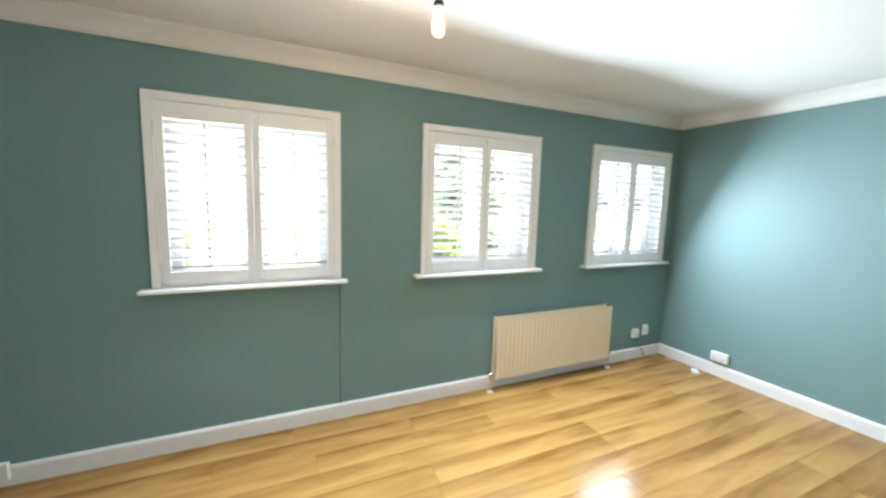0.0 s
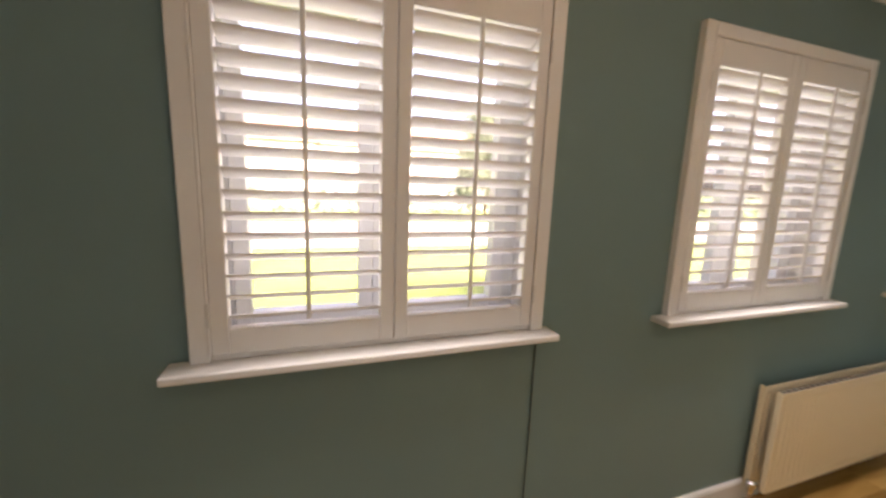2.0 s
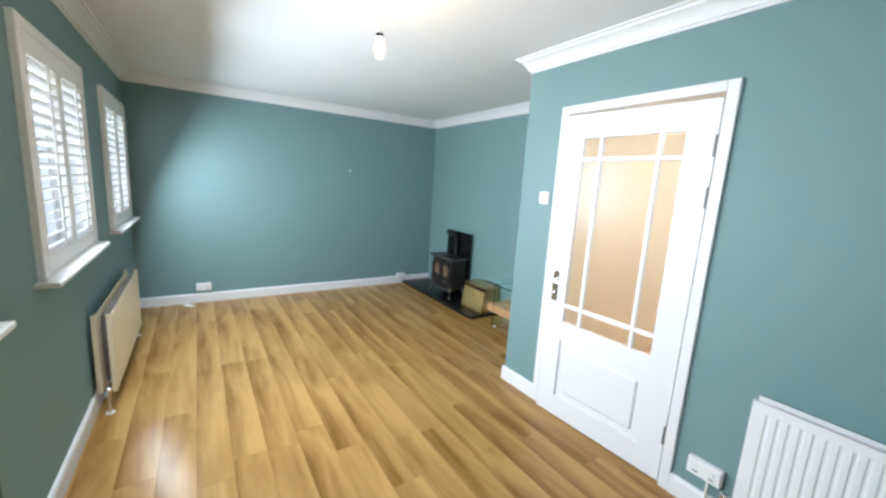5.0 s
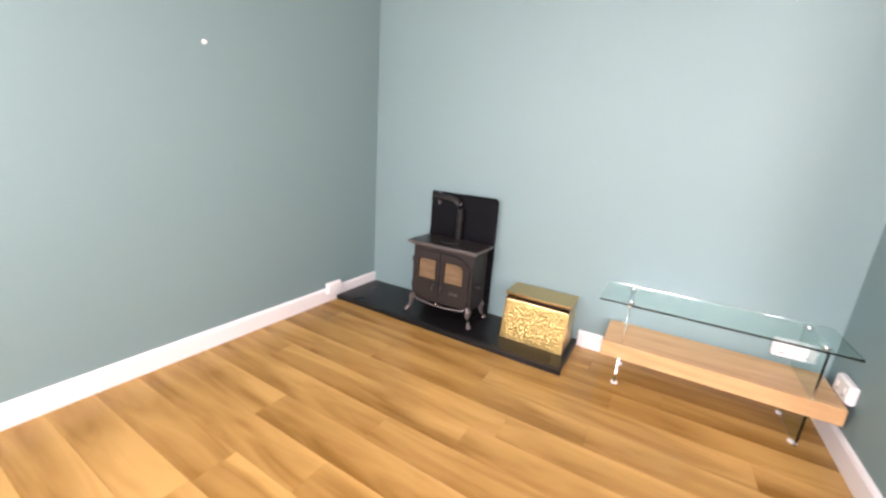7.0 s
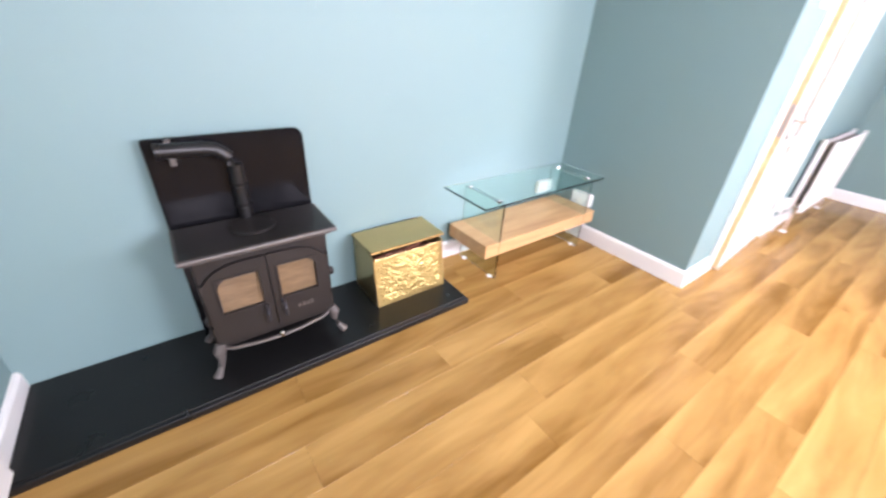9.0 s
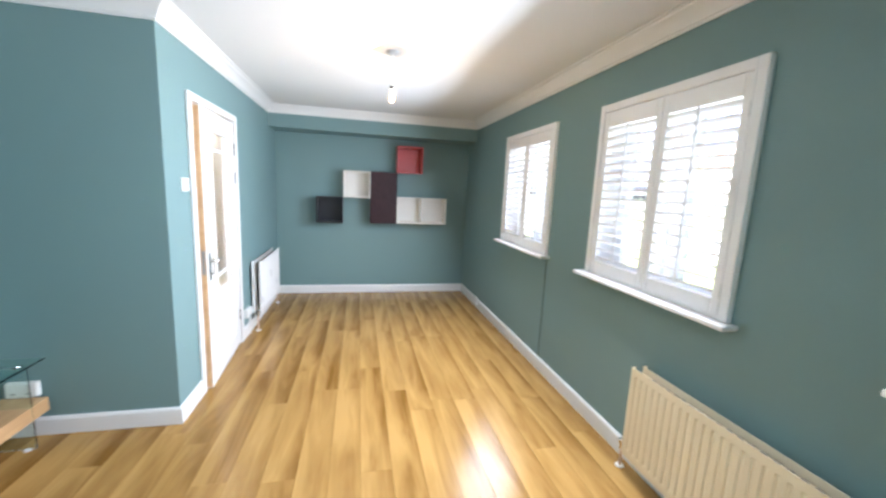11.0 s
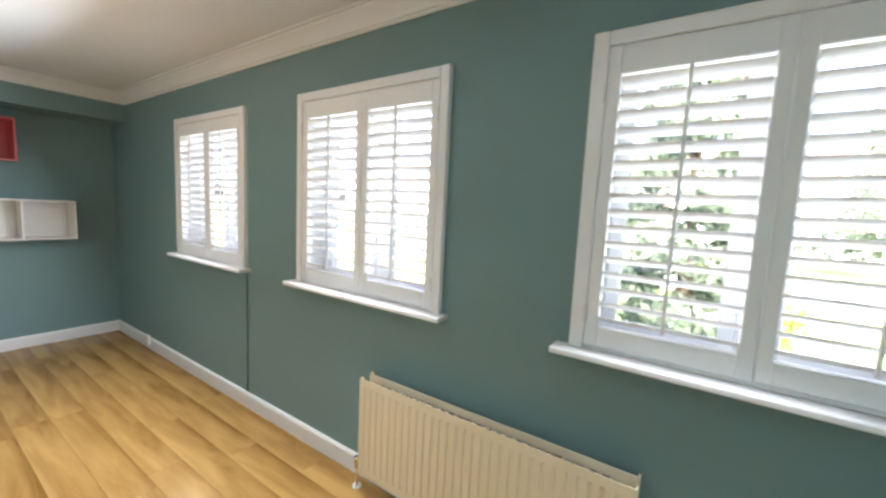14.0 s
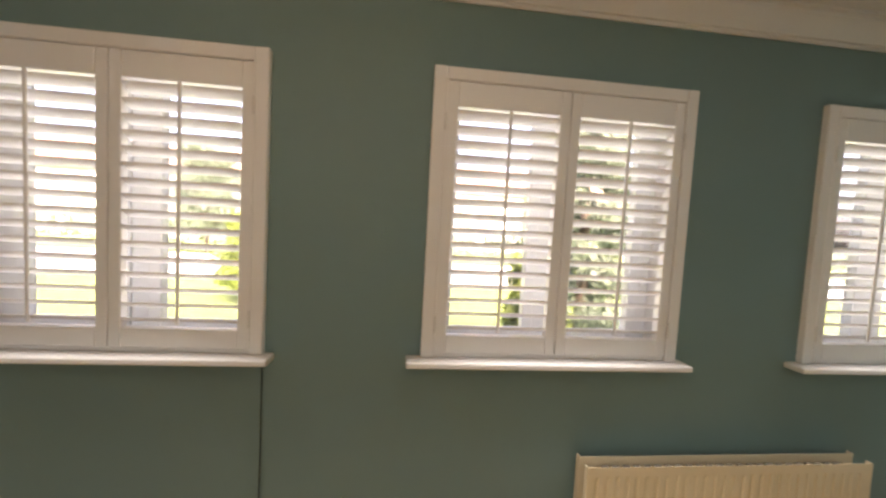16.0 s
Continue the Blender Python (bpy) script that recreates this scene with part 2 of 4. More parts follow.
for leaf_material, through_col in ((LEAF, (0.30, 0.35, 0.27)), (LEAF_LIGHT, (0.28, 0.34, 0.08))):
    leaf_nodes, leaf_links = leaf_material.node_tree.nodes, leaf_material.node_tree.links
    leaf_mix, leaf_thin = leaf_nodes.new("ShaderNodeMixShader"), leaf_nodes.new("ShaderNodeBsdfTranslucent")
    leaf_thin.inputs["Color"].default_value = (*through_col, 1)
    leaf_mix.inputs["Fac"].default_value = 0.55
    leaf_links.new(leaf_nodes["Principled BSDF"].outputs[0], leaf_mix.inputs[1])
    leaf_links.new(leaf_thin.outputs[0], leaf_mix.inputs[2])
    leaf_links.new(leaf_mix.outputs[0], leaf_nodes["Material Output"].inputs["Surface"])
BARK = surface("brown_bark", (0.10, 0.07, 0.05), 0.9, var=0.4, scale=12, grain=60, bump=0.5)
RENDER = surface("white_house_render", (0.62, 0.60, 0.57), 0.85, var=0.06, bump=0.1)
ROOF = surface("brown_roof_tiles", (0.20, 0.13, 0.10), 0.8, var=0.25, scale=3, grain=20, bump=0.4)
# pale grey-blue puts the sky's reflection into the far panes' colour
SKY_PANE = surface("painted_sky_far_pane", (0.42, 0.45, 0.48), 0.1, var=0.1, bump=0.0)


# ---- mesh helpers ----
def thing(name, loc, label, category, group="", kind=""):
    ob = new(name)
    ob.location = loc
    ob.empty_display_size = 0.1
    ORIG[ob] = Vector(loc)
    return tagged(ob, label, category, group, kind)


def mesh_of(name, bm, material, shift=None, smooth=False):
    if shift is not None:
        bmesh.ops.translate(bm, verts=bm.verts, vec=-shift)
    me = bpy.data.meshes.new(name)
    bm.to_mesh(me)
    bm.free()
    me.materials.append(material)
    if smooth:
        me.polygons.foreach_set("use_smooth", [True] * len(me.polygons))
        me.set_sharp_from_angle(angle=radians(35))
    return me


def part(name, bm, material, parent, label="", smooth=False):
    """A bmesh in world metres as one mesh object under a thing or a part."""
    o = ORIG[parent]
    ob = new(name, mesh_of(name, bm, material, o, smooth))
    ob.parent = parent
    ORIG[ob] = o
    return tagged(ob, label)


def solo(name, bm, material, label, category, kind="", loc=None, group="", smooth=False):
    """A thing or a piece of the setting that is one mesh."""
    o = Vector(loc) if loc else Vector((0, 0, 0))
    ob = new(name, mesh_of(name, bm, material, o, smooth))
    ob.location = o
    ORIG[ob] = o
    return tagged(ob, label, category, group, kind)


def box(bm, x0, x1, y0, y1, z0, z1, bev=0.0, seg=1):
    vs = [bm.verts.new((x, y, z)) for z in (z0, z1) for y in (y0, y1) for x in (x0, x1)]
    fs = [bm.faces.new([vs[i] for i in q]) for q in
          ((0, 2, 3, 1), (4, 5, 7, 6), (0, 1, 5, 4), (2, 6, 7, 3), (0, 4, 6, 2), (1, 3, 7, 5))]
    if bev:
        es = list({e for f in fs for e in f.edges})
        bmesh.ops.bevel(bm, geom=es, offset=bev, segments=seg, affect="EDGES", profile=0.5)
    return bm


def boxed(*a, **k):
    return box(bmesh.new(), *a, **k)


def lathe(bm, c, prof, seg=20, axis="z", turn=None):
    """A turned solid: prof is a run of (radius, height) from c along the axis."""
    rings = []
    for r, h in prof:
        ring = []
        for i in range(seg):
            a = 2 * math.pi * i / seg
            p = {"z": (r * math.cos(a), r * math.sin(a), h), "x": (h, r * math.cos(a), r * math.sin(a)),
                 "y": (r * math.sin(a), h, r * math.cos(a))}[axis]
            ring.append(bm.verts.new((c[0] + p[0], c[1] + p[1], c[2] + p[2])))
        rings.append(ring)
    for a, b in zip(rings, rings[1:]):
        for i in range(seg):
            bm.faces.new((a[i], a[(i + 1) % seg], b[(i + 1) % seg], b[i]))
    bm.faces.new(rings[0][::-1])
    bm.faces.new(rings[-1])
    return bm


def lathed(*a, **k):
    return lathe(bmesh.new(), *a, **k)


def tube(bm, pts, r, seg=10):
    """A round tube along points; r is one radius or one for each point."""
    pts = [Vector(p) for p in pts]
    rs = r if isinstance(r, (list, tuple)) else [r] * len(pts)
    rings = []
    for i, p in enumerate(pts):
        d = (pts[min(i + 1, len(pts) - 1)] - pts[max(i - 1, 0)]).normalized()
        u = d.cross(Vector((0, 0, 1)) if abs(d.z) < 0.9 else Vector((1, 0, 0))).normalized()
        v = d.cross(u)
        rings.append([bm.verts.new(p + rs[i] * (math.cos(a) * u + math.sin(a) * v))
                      for a in (2 * math.pi * k / seg for k in range(seg))])
    for a, b in zip(rings, rings[1:]):
        for i in range(seg):
            bm.faces.new((a[i], a[(i + 1) % seg], b[(i + 1) % seg], b[i]))
    bm.faces.new(rings[0][::-1])
    bm.faces.new(rings[-1])
    bmesh.ops.recalc_face_normals(bm, faces=bm.faces)
    return bm


def tubed(*a, **k):
    return tube(bmesh.new(), *a, **k)


def prism(bm, pts, axis, a0, a1, bev=0.0):
    """A flat outline pulled along an axis. pts are (u, v): x: (y, z); y: (x, z); z: (x, y)."""
    def at(u, v, w):
        return {"x": (w, u, v), "y": (u, w, v), "z": (u, v, w)}[axis]
    lo = [bm.verts.new(at(u, v, a0)) for u, v in pts]
    hi = [bm.verts.new(at(u, v, a1)) for u, v in pts]
    fs = [bm.faces.new(lo), bm.faces.new(hi)]
    for i in range(len(pts)):
        j = (i + 1) % len(pts)
        fs.append(bm.faces.new((lo[i], lo[j], hi[j], hi[i])))
    bmesh.ops.recalc_face_normals(bm, faces=fs)
    if bev:
        bmesh.ops.bevel(bm, geom=list({e for f in fs for e in f.edges}), offset=bev, segments=1, affect="EDGES")
    return bm


def prismed(*a, **k):
    return prism(bmesh.new(), *a, **k)


def sweep(path, prof, closed):
    """A moulding along a run of wall corners (room on the right-hand side), prof: (distance from wall, height)."""
    bm = bmesh.new()
    n = len(path)
    dirs = [(Vector(path[(i + 1) % n]) - Vector(path[i])).normalized() for i in range(n if closed else n - 1)]
    rows = []
    for i in range(n):
        d0 = dirs[i - 1] if (closed or i > 0) else dirs[0]
        d1 = dirs[i % len(dirs)] if (closed or i < n - 1) else dirs[-1]
        n0, n1 = Vector((d0.y, -d0.x)), Vector((d1.y, -d1.x))
        m = (n0 + n1) / (1 + n0.dot(n1))
        rows.append([bm.verts.new((path[i][0] + m.x * d, path[i][1] + m.y * d, z)) for d, z in prof])
    for i in range(n if closed else n - 1):
        a, b = rows[i], rows[(i + 1) % n]
        for k in range(len(prof) - 1):
            bm.faces.new((a[k], a[k + 1], b[k + 1], b[k]))
    if not closed:
        bm.faces.new(rows[0])
        bm.faces.new(rows[-1][::-1])
    bmesh.ops.recalc_face_normals(bm, faces=bm.faces)
    return bm


# ---- shell of the room ----
WT = 0.26
bm = bmesh.new()
xs = [XL - WT]
for wx in WIN_X:
    xs += [wx + 0.02, wx + WW - 0.02]
xs.append(XR + WT)
for i in range(0, len(xs), 2):
    box(bm, xs[i], xs[i + 1], 0, WT, -0.3, 2.6)
for i in range(1, len(xs) - 1, 2):
    box(bm, xs[i], xs[i + 1], 0, WT, -0.3, WZ0 - 0.03)
    box(bm, xs[i], xs[i + 1], 0, WT, WZ1 - 0.02, 2.6)
solo("wall_north", bm, TEAL, "teal painted wall with three shuttered windows", "wall", "structure")
solo("wall_east", boxed(XR, XR + WT, YS - WT, 0, -0.3, 2.6), TEAL, "plain teal painted end wall", "wall", "structure")
solo("wall_south_stove", boxed(XC - 0.12, XR, YS - WT, YS, -0.3, 2.6), TEAL, "teal painted wall behind the stove", "wall", "structure")
solo("wall_recess", boxed(XC - 0.12, XC, YS, YD, -0.3, 2.6), TEAL, "teal painted return wall of the recess", "wall", "structure")
bm = bmesh.new()
box(bm, XL - WT, DOOR_X0 - 0.035, YD - 0.12, YD, -0.3, 2.6)
box(bm, DOOR_X1 + 0.035, XC - 0.12, YD - 0.12, YD, -0.3, 2.6)
box(bm, DOOR_X0 - 0.035, DOOR_X1 + 0.035, YD - 0.12, YD, DOOR_Z + 0.03, 2.6)
solo("wall_south_door", bm, TEAL, "teal painted wall with a glazed door", "wall", "structure")
solo("wall_west", boxed(XL - WT, XL, YD, 0, -0.3, 2.6), TEAL, "teal painted end wall with cube shelves", "wall", "structure")
solo("bulkhead", boxed(XL, BX, YD + 0.001, -0.001, BZ, 2.6), TEAL, "teal boxed-in beam under the ceiling", "beam", "structure")
solo("ceiling", boxed(XL - WT, XR + WT, -5.2, WT, ZC, ZC + 0.15), CEIL, "white painted plaster ceiling", "ceiling", "structure")
solo("floor", boxed(XL, XR, YS, 0, -0.3, -0.008), SUBFLOOR, "golden oak laminate plank floor", "floor", "structure")
ORIG_FLOOR = bpy.data.objects["floor"]

cove = [(0.0, COV), (0.010, COV), (0.012, COV + 0.012), (0.022, COV + 0.014), (0.028, COV + 0.03), (0.040, COV + 0.048),
        (0.056, COV + 0.064), (0.074, COV + 0.074), (0.078, COV + 0.084), (0.094, COV + 0.086), (0.096, ZC - 0.0005)]
ring = [(BX, 0), (XR, 0), (XR, YS), (XC, YS), (XC, YD), (BX, YD)]
solo("trim", sweep(ring, cove, True), TRIM, "white moulded plaster coving round the ceiling", "coving", "structure", smooth=True)
skirt = [(0.0, -0.002), (0.018, -0.002), (0.018, 0.092), (0.012, 0.104), (0.0, 0.107)]
for run in ([(DOOR_X0 - 0.058, YD), (XL, YD), (XL, 0), (XR, 0), (XR, YS + 0.001)],
            [(4.068, YS), (XC, YS), (XC, YD), (DOOR_X1 + 0.062, YD)]):
    solo("baseboard", sweep(run, skirt, False), TRIM, "white painted skirting board along the wall", "skirting board", "structure")


# ---- windows with plantation shutters ----
def window_unit(i, x0):
    """White plastic casement window deep in its opening, with the inner sill board."""
    w = thing("window_%d" % i, (x0 + WW / 2, 0.2, WZ0), "white plastic casement window with a wooden sill", "window", kind="structure")
    a, b, z0, z1 = x0 + 0.02, x0 + WW - 0.02, WZ0 - 0.03, WZ1 - 0.02
    y0, y1 = 0.15, 0.21
    m = (a + b) / 2
    bm = bmesh.new()
    for u, v in ((a, a + 0.06), (b - 0.06, b), (m - 0.035, m + 0.035)):
        box(bm, u, v, y0, y1, z0, z1, 0.004)
    for u, v in ((a + 0.06, m - 0.035), (m + 0.035, b - 0.06)):
        box(bm, u, v, y0 + 0.002, y1 - 0.002, z0, z0 + 0.06, 0.004)
        box(bm, u, v, y0 + 0.002, y1 - 0.002, z1 - 0.06, z1, 0.004)
    part("window_frame", bm, UPVC, w)
    for u, v in ((a + 0.06, m - 0.035), (m + 0.035, b - 0.06)):
        bm = bmesh.new()
        for p, q, r, s in ((u, u + 0.045, z0 + 0.06, z1 - 0.06), (v - 0.045, v, z0 + 0.06, z1 - 0.06),
                           (u + 0.045, v - 0.045, z0 + 0.06, z0 + 0.105), (u + 0.045, v - 0.045, z1 - 0.105, z1 - 0.06)):
            box(bm, p, q, y0 - 0.012, y1 - 0.02, r, s, 0.003)
        sash = part("sash", bm, UPVC, w)
        g = part("pane", boxed(u + 0.045, v - 0.045, 0.175, 0.181, z0 + 0.105, z1 - 0.105), GLASS_WIN, sash, "clear glass pane")
        g.visible_shadow = False
    for nm, q in (("reveal_board", (a + 0.0005, a + 0.008, 0.031, 0.149, WZ0 + 0.0005, z1 - 0.009)), ("reveal_board", (b - 0.008, b - 0.0005, 0.031, 0.149, WZ0 + 0.0005, z1 - 0.009)),
                  ("reveal_head", (a + 0.0005, b - 0.0005, 0.031, 0.149, z1 - 0.008, z1 - 0.0005))):
        part(nm, boxed(*q), TRIM, w, "white painted reveal")
    part("window_sill", boxed(x0 - 0.054, x0 + WW + 0.034, -0.083, 0.15, WZ0 - 0.024, WZ0, 0.006, 2), TRIM, w, "white painted window board")
    return w


LOUVRES, TILT = 16, 24.0
P0, P1, P2, P3 = 0.093, 0.484, 0.565, 0.951
OZ0, OZ1 = 1.092, 1.946


def louvre_mesh(length):
    """An elliptical slat along x, tilted with its room edge up."""
    bm = bmesh.new()
    n, a, t = 12, 0.0315, 0.0048
    c, s = math.cos(radians(TILT)), math.sin(radians(TILT))
    ends = []
    for x in (-length / 2, length / 2):
        ring = []
        for k in range(n):
            th = 2 * math.pi * k / n
            u, v = a * math.cos(th), t * math.sin(th)
            ring.append(bm.verts.new((x, u * c + v * s, -u * s + v * c)))
        ends.append(ring)
    for k in range(n):
        bm.faces.new((ends[0][k], ends[0][(k + 1) % n], ends[1][(k + 1) % n], ends[1][k]))
    bm.faces.new(ends[0][::-1])
    bm.faces.new(ends[1])
    bmesh.ops.recalc_face_normals(bm, faces=bm.faces)
    return mesh_of("louvre", bm, SHUT, smooth=True)


def shutter(x0):
    s = thing("plantation_shutter", (x0, 0, WZ0), "white painted plantation shutter with tilted louvres over a window", "shutter", "window shutters")
    f = 0.048
    bm = bmesh.new()
    z0, z1 = WZ0 + 0.0005, WZ1
    box(bm, x0, x0 + f, -0.028, 0.03, z0, z1, 0.004)
    box(bm, x0 + WW - f, x0 + WW, -0.028, 0.03, z0, z1, 0.004)
    box(bm, x0 + f, x0 + WW - f, -0.027, 0.03, z1 - f, z1 - 0.0005, 0.004)
    box(bm, x0 + f, x0 + WW - f, -0.012, 0.03, z0, z0 + 0.016, 0.003)
    part("frame", bm, SHUT, s, "white shutter frame")
    for u in (x0 + f - 0.006, x0 + WW - f - 0.004):
        part("bead", boxed(u, u + 0.010, -0.031, -0.026, z0 + 0.02, z1 - f + 0.01, 0.003), SHUT, s, "narrow raised bead")
    mid = x0 + (P1 + P2) / 2
    for k, (a, b, p, q) in enumerate(((x0 + f + 0.002, mid - 0.0015, x0 + P0, x0 + P1), (mid + 0.0015, x0 + WW - f - 0.002, x0 + P2, x0 + P3))):
        bm = bmesh.new()
        t, u = z0 + 0.018, z1 - f - 0.003
        box(bm, a, p, -0.0245, 0.012, t, u, 0.003)
        box(bm, q, b, -0.0245, 0.012, t, u, 0.003)
        box(bm, p, q, -0.024, 0.0115, t, OZ0, 0.003)
        box(bm, p, q, -0.024, 0.0115, OZ1, u, 0.003)
        panel = part("shutter_panel", bm, SHUT, s, "hinged panel of stiles and rails")
        pitch = (OZ1 - OZ0) / LOUVRES
        me = louvre_mesh(q - p - 0.004)
        for i in range(LOUVRES):
            lv = new("louvre", me)
            lv.parent = panel
            lv.location = Vector(((p + q) / 2, -0.003, OZ0 + (i + 0.5) * pitch)) - ORIG[panel]
        part("tilt_rod", boxed((p + q) / 2 - 0.006, (p + q) / 2 + 0.006, -0.044, -0.034, OZ0 + 0.018, OZ1 - 0.004, 0.003), SHUT, panel, "slim vertical tilt rod")
        hx = a - 0.002 if k == 0 else b + 0.002
        for hz in (WZ0 + 0.13, WZ1 - 0.2):
            part("hinge", boxed(hx - 0.005, hx + 0.005, -0.034, -0.0248, hz - 0.032, hz + 0.032, 0.002), TRIM, panel, "painted butt hinge")
    return s


for i, wx in enumerate(WIN_X):
    window_unit(i + 1, wx)
first = shutter(WIN_X[0])
for wx in WIN_X[1:]:
    copy_thing(first, pose(wx, 0, WZ0))


# ---- door and hall ----
def door():
    d = thing("door_1", (DOOR_X0, YD, 0), "white half-glazed panel door standing slightly ajar", "door", kind="structure")
    a, b, t = DOOR_X0 - 0.06, DOOR_X1 + 0.065, 2.055
    bm = bmesh.new()
    y0, y1 = YD + 0.0005, YD + 0.02
    box(bm, a, a + 0.052, y0, y1, 0, t, 0.005, 2)
    box(bm, b - 0.052, b, y0, y1, 0, t, 0.005, 2)
    box(bm, a + 0.052, b - 0.052, y0, y1 - 0.001, t - 0.05, t, 0.005, 2)
    part("architrave", bm, TRIM, d)
    bm = bmesh.new()
    box(bm, DOOR_X0 - 0.034, DOOR_X0 - 0.004, YD - 0.125, YD - 0.0005, 0, DOOR_Z + 0.008, 0.002)
    box(bm, DOOR_X1 + 0.004, DOOR_X1 + 0.034, YD - 0.125, YD - 0.0005, 0, DOOR_Z + 0.008, 0.002)
    box(bm, DOOR_X0 - 0.034, DOOR_X1 + 0.034, YD - 0.124, YD - 0.001, DOOR_Z + 0.009, DOOR_Z + 0.029, 0.002)
    part("door_lining", bm, TRIM, d)
    return d


def door_leaf():
    """The leaf is built closed, along x from its hinge, then swung into the room."""
    W, H, T = 0.835, 1.985, 0.038
    leaf = thing("door_leaf", (0, 0, 0), "white glazed door leaf with nine panes above a raised panel, ajar", "door")
    u0, u1 = 0.135, 0.705
    v0, v1 = 0.665, 1.845
    bm = bmesh.new()
    y0, y1 = -T, 0.0
    for p, q, r, s in ((0, u0, 0.008, H), (u1, W, 0.008, H), (u0, u1, v1, H), (u0, u1, 0.545, v0), (u0, u1, 0.008, 0.15)):
        box(bm, p, q, y0, y1, r, s)
    bmesh.ops.remove_doubles(bm, verts=bm.verts, dist=0.0001)
    part("frame", bm, TRIM, leaf, "white stiles and rails")
    bm = bmesh.new()
    box(bm, u0, u1, y0 + 0.012, y1 - 0.014, 0.15, 0.545)
    box(bm, u0 + 0.045, u1 - 0.045, y0 + 0.004, y1 - 0.003, 0.195, 0.50, 0.009)
    part("raised_panel", bm, TRIM, leaf, "white fielded lower panel")
    cu, cv = (u0, u0 + 0.118, u1 - 0.118, u1), (v0, v0 + 0.115, v1 - 0.125, v1)
    bm = bmesh.new()
    for u in cu[1:3]:
        box(bm, u - 0.012, u + 0.012, y0 + 0.003, y1 - 0.003, v0, v1, 0.004)
    for v in cv[1:3]:
        for a, b in zip(cu, cu[1:]):
            box(bm, a + (0.012 if a != u0 else 0), b - (0.012 if b != u1 else 0), y0 + 0.0035, y1 - 0.0035, v - 0.012, v + 0.012, 0.004)
    part("glazing_bar", bm, TRIM, leaf, "white glazing bars")
    for a, b in zip(cu, cu[1:]):
        for c, e in zip(cv, cv[1:]):
            g = part("pane", boxed(a + 0.002, b - 0.002, -0.021, -0.017, c + 0.002, e - 0.002), GLASS_DOOR, leaf, "obscured glass pane")
            g.visible_shadow = False
    hx = 0.785
    plate = part("handle_plate", prismed([(hx - 0.021, 0.80), (hx + 0.021, 0.80), (hx + 0.021, 0.985), (hx + 0.012, 1.0), (hx - 0.012, 1.0), (hx - 0.021, 0.985)],
                                         "y", 0.0002, 0.007), CHROME, leaf, "chrome handle plate")
    part("lever", tubed([(hx, 0.006, 0.94), (hx, 0.042, 0.94), (hx - 0.02, 0.052, 0.94), (hx - 0.105, 0.05, 0.935)], [0.011, 0.009, 0.009, 0.007]), CHROME, plate, "chrome lever handle")
    part("key_turn", lathed((hx, 0.007, 0.85), [(0.013, 0), (0.012, 0.012), (0.004, 0.014)], 14, "y"), CHROME, plate, "small chrome thumb turn")
    part("edge_strip", boxed(W - 0.0005, W + 0.0008, -0.036, -0.002, 0.012, H - 0.004), HALL_WOOD, leaf, "bare pine closing edge")
    part("edge_plate", boxed(W - 0.001, W + 0.0015, -0.030, -0.008, 0.85, 1.02), STEEL, leaf, "steel latch plate")
    for hz in (1.77, 1.53, 0.28):
        part("hinge", tubed([(0.002, 0.006, hz - 0.05), (0.002, 0.006, hz + 0.05)], 0.0065, 8), STEEL, leaf, "steel butt hinge")
    leaf.matrix_basis = pose(DOOR_X0 + 0.003, YD + 0.002, 0, 0, 0, 3.2)
    return leaf


door()
door_leaf()
solo("hall_floor", boxed(0.4, XC - 0.121, -4.9, YD - 0.001, -0.3, -0.006), HALL_WOOD, "warm wooden floor of the hall", "floor", "structure")
bm = bmesh.new()
box(bm, 0.28, 0.4, -4.9, YD - 0.121, -0.3, ZC)
box(bm, 0.28, XC - 0.121, -5.02, -4.9, -0.3, ZC)
solo("hall_wall", bm, CREAM_WALL, "cream painted hall walls", "wall", "structure")
solo("hall_partition", boxed(XC - 0.24, XC - 0.121, -4.9, YD - 0.121, -0.3, ZC), CREAM_WALL, "cream painted hall wall", "wall", "structure")
hall_door = thing("hall_door", (1.1, -4.89, 0), "orange pine door at the far end of the hall", "door", kind="structure")
part("leaf", boxed(0.62, 1.42, -4.899, -4.86, 0.005, 1.98, 0.004), HALL_WOOD, hall_door)
bm = bmesh.new()
for p, q, r, s in ((0.70, 0.98, 1.05, 1.85), (1.06, 1.34, 1.05, 1.85), (0.70, 0.98, 0.2, 0.9), (1.06, 1.34, 0.2, 0.9)):
    box(bm, p, q, -4.859, -4.846, r, s, 0.008)
part("raised_panel", bm, HALL_WOOD, hall_door)

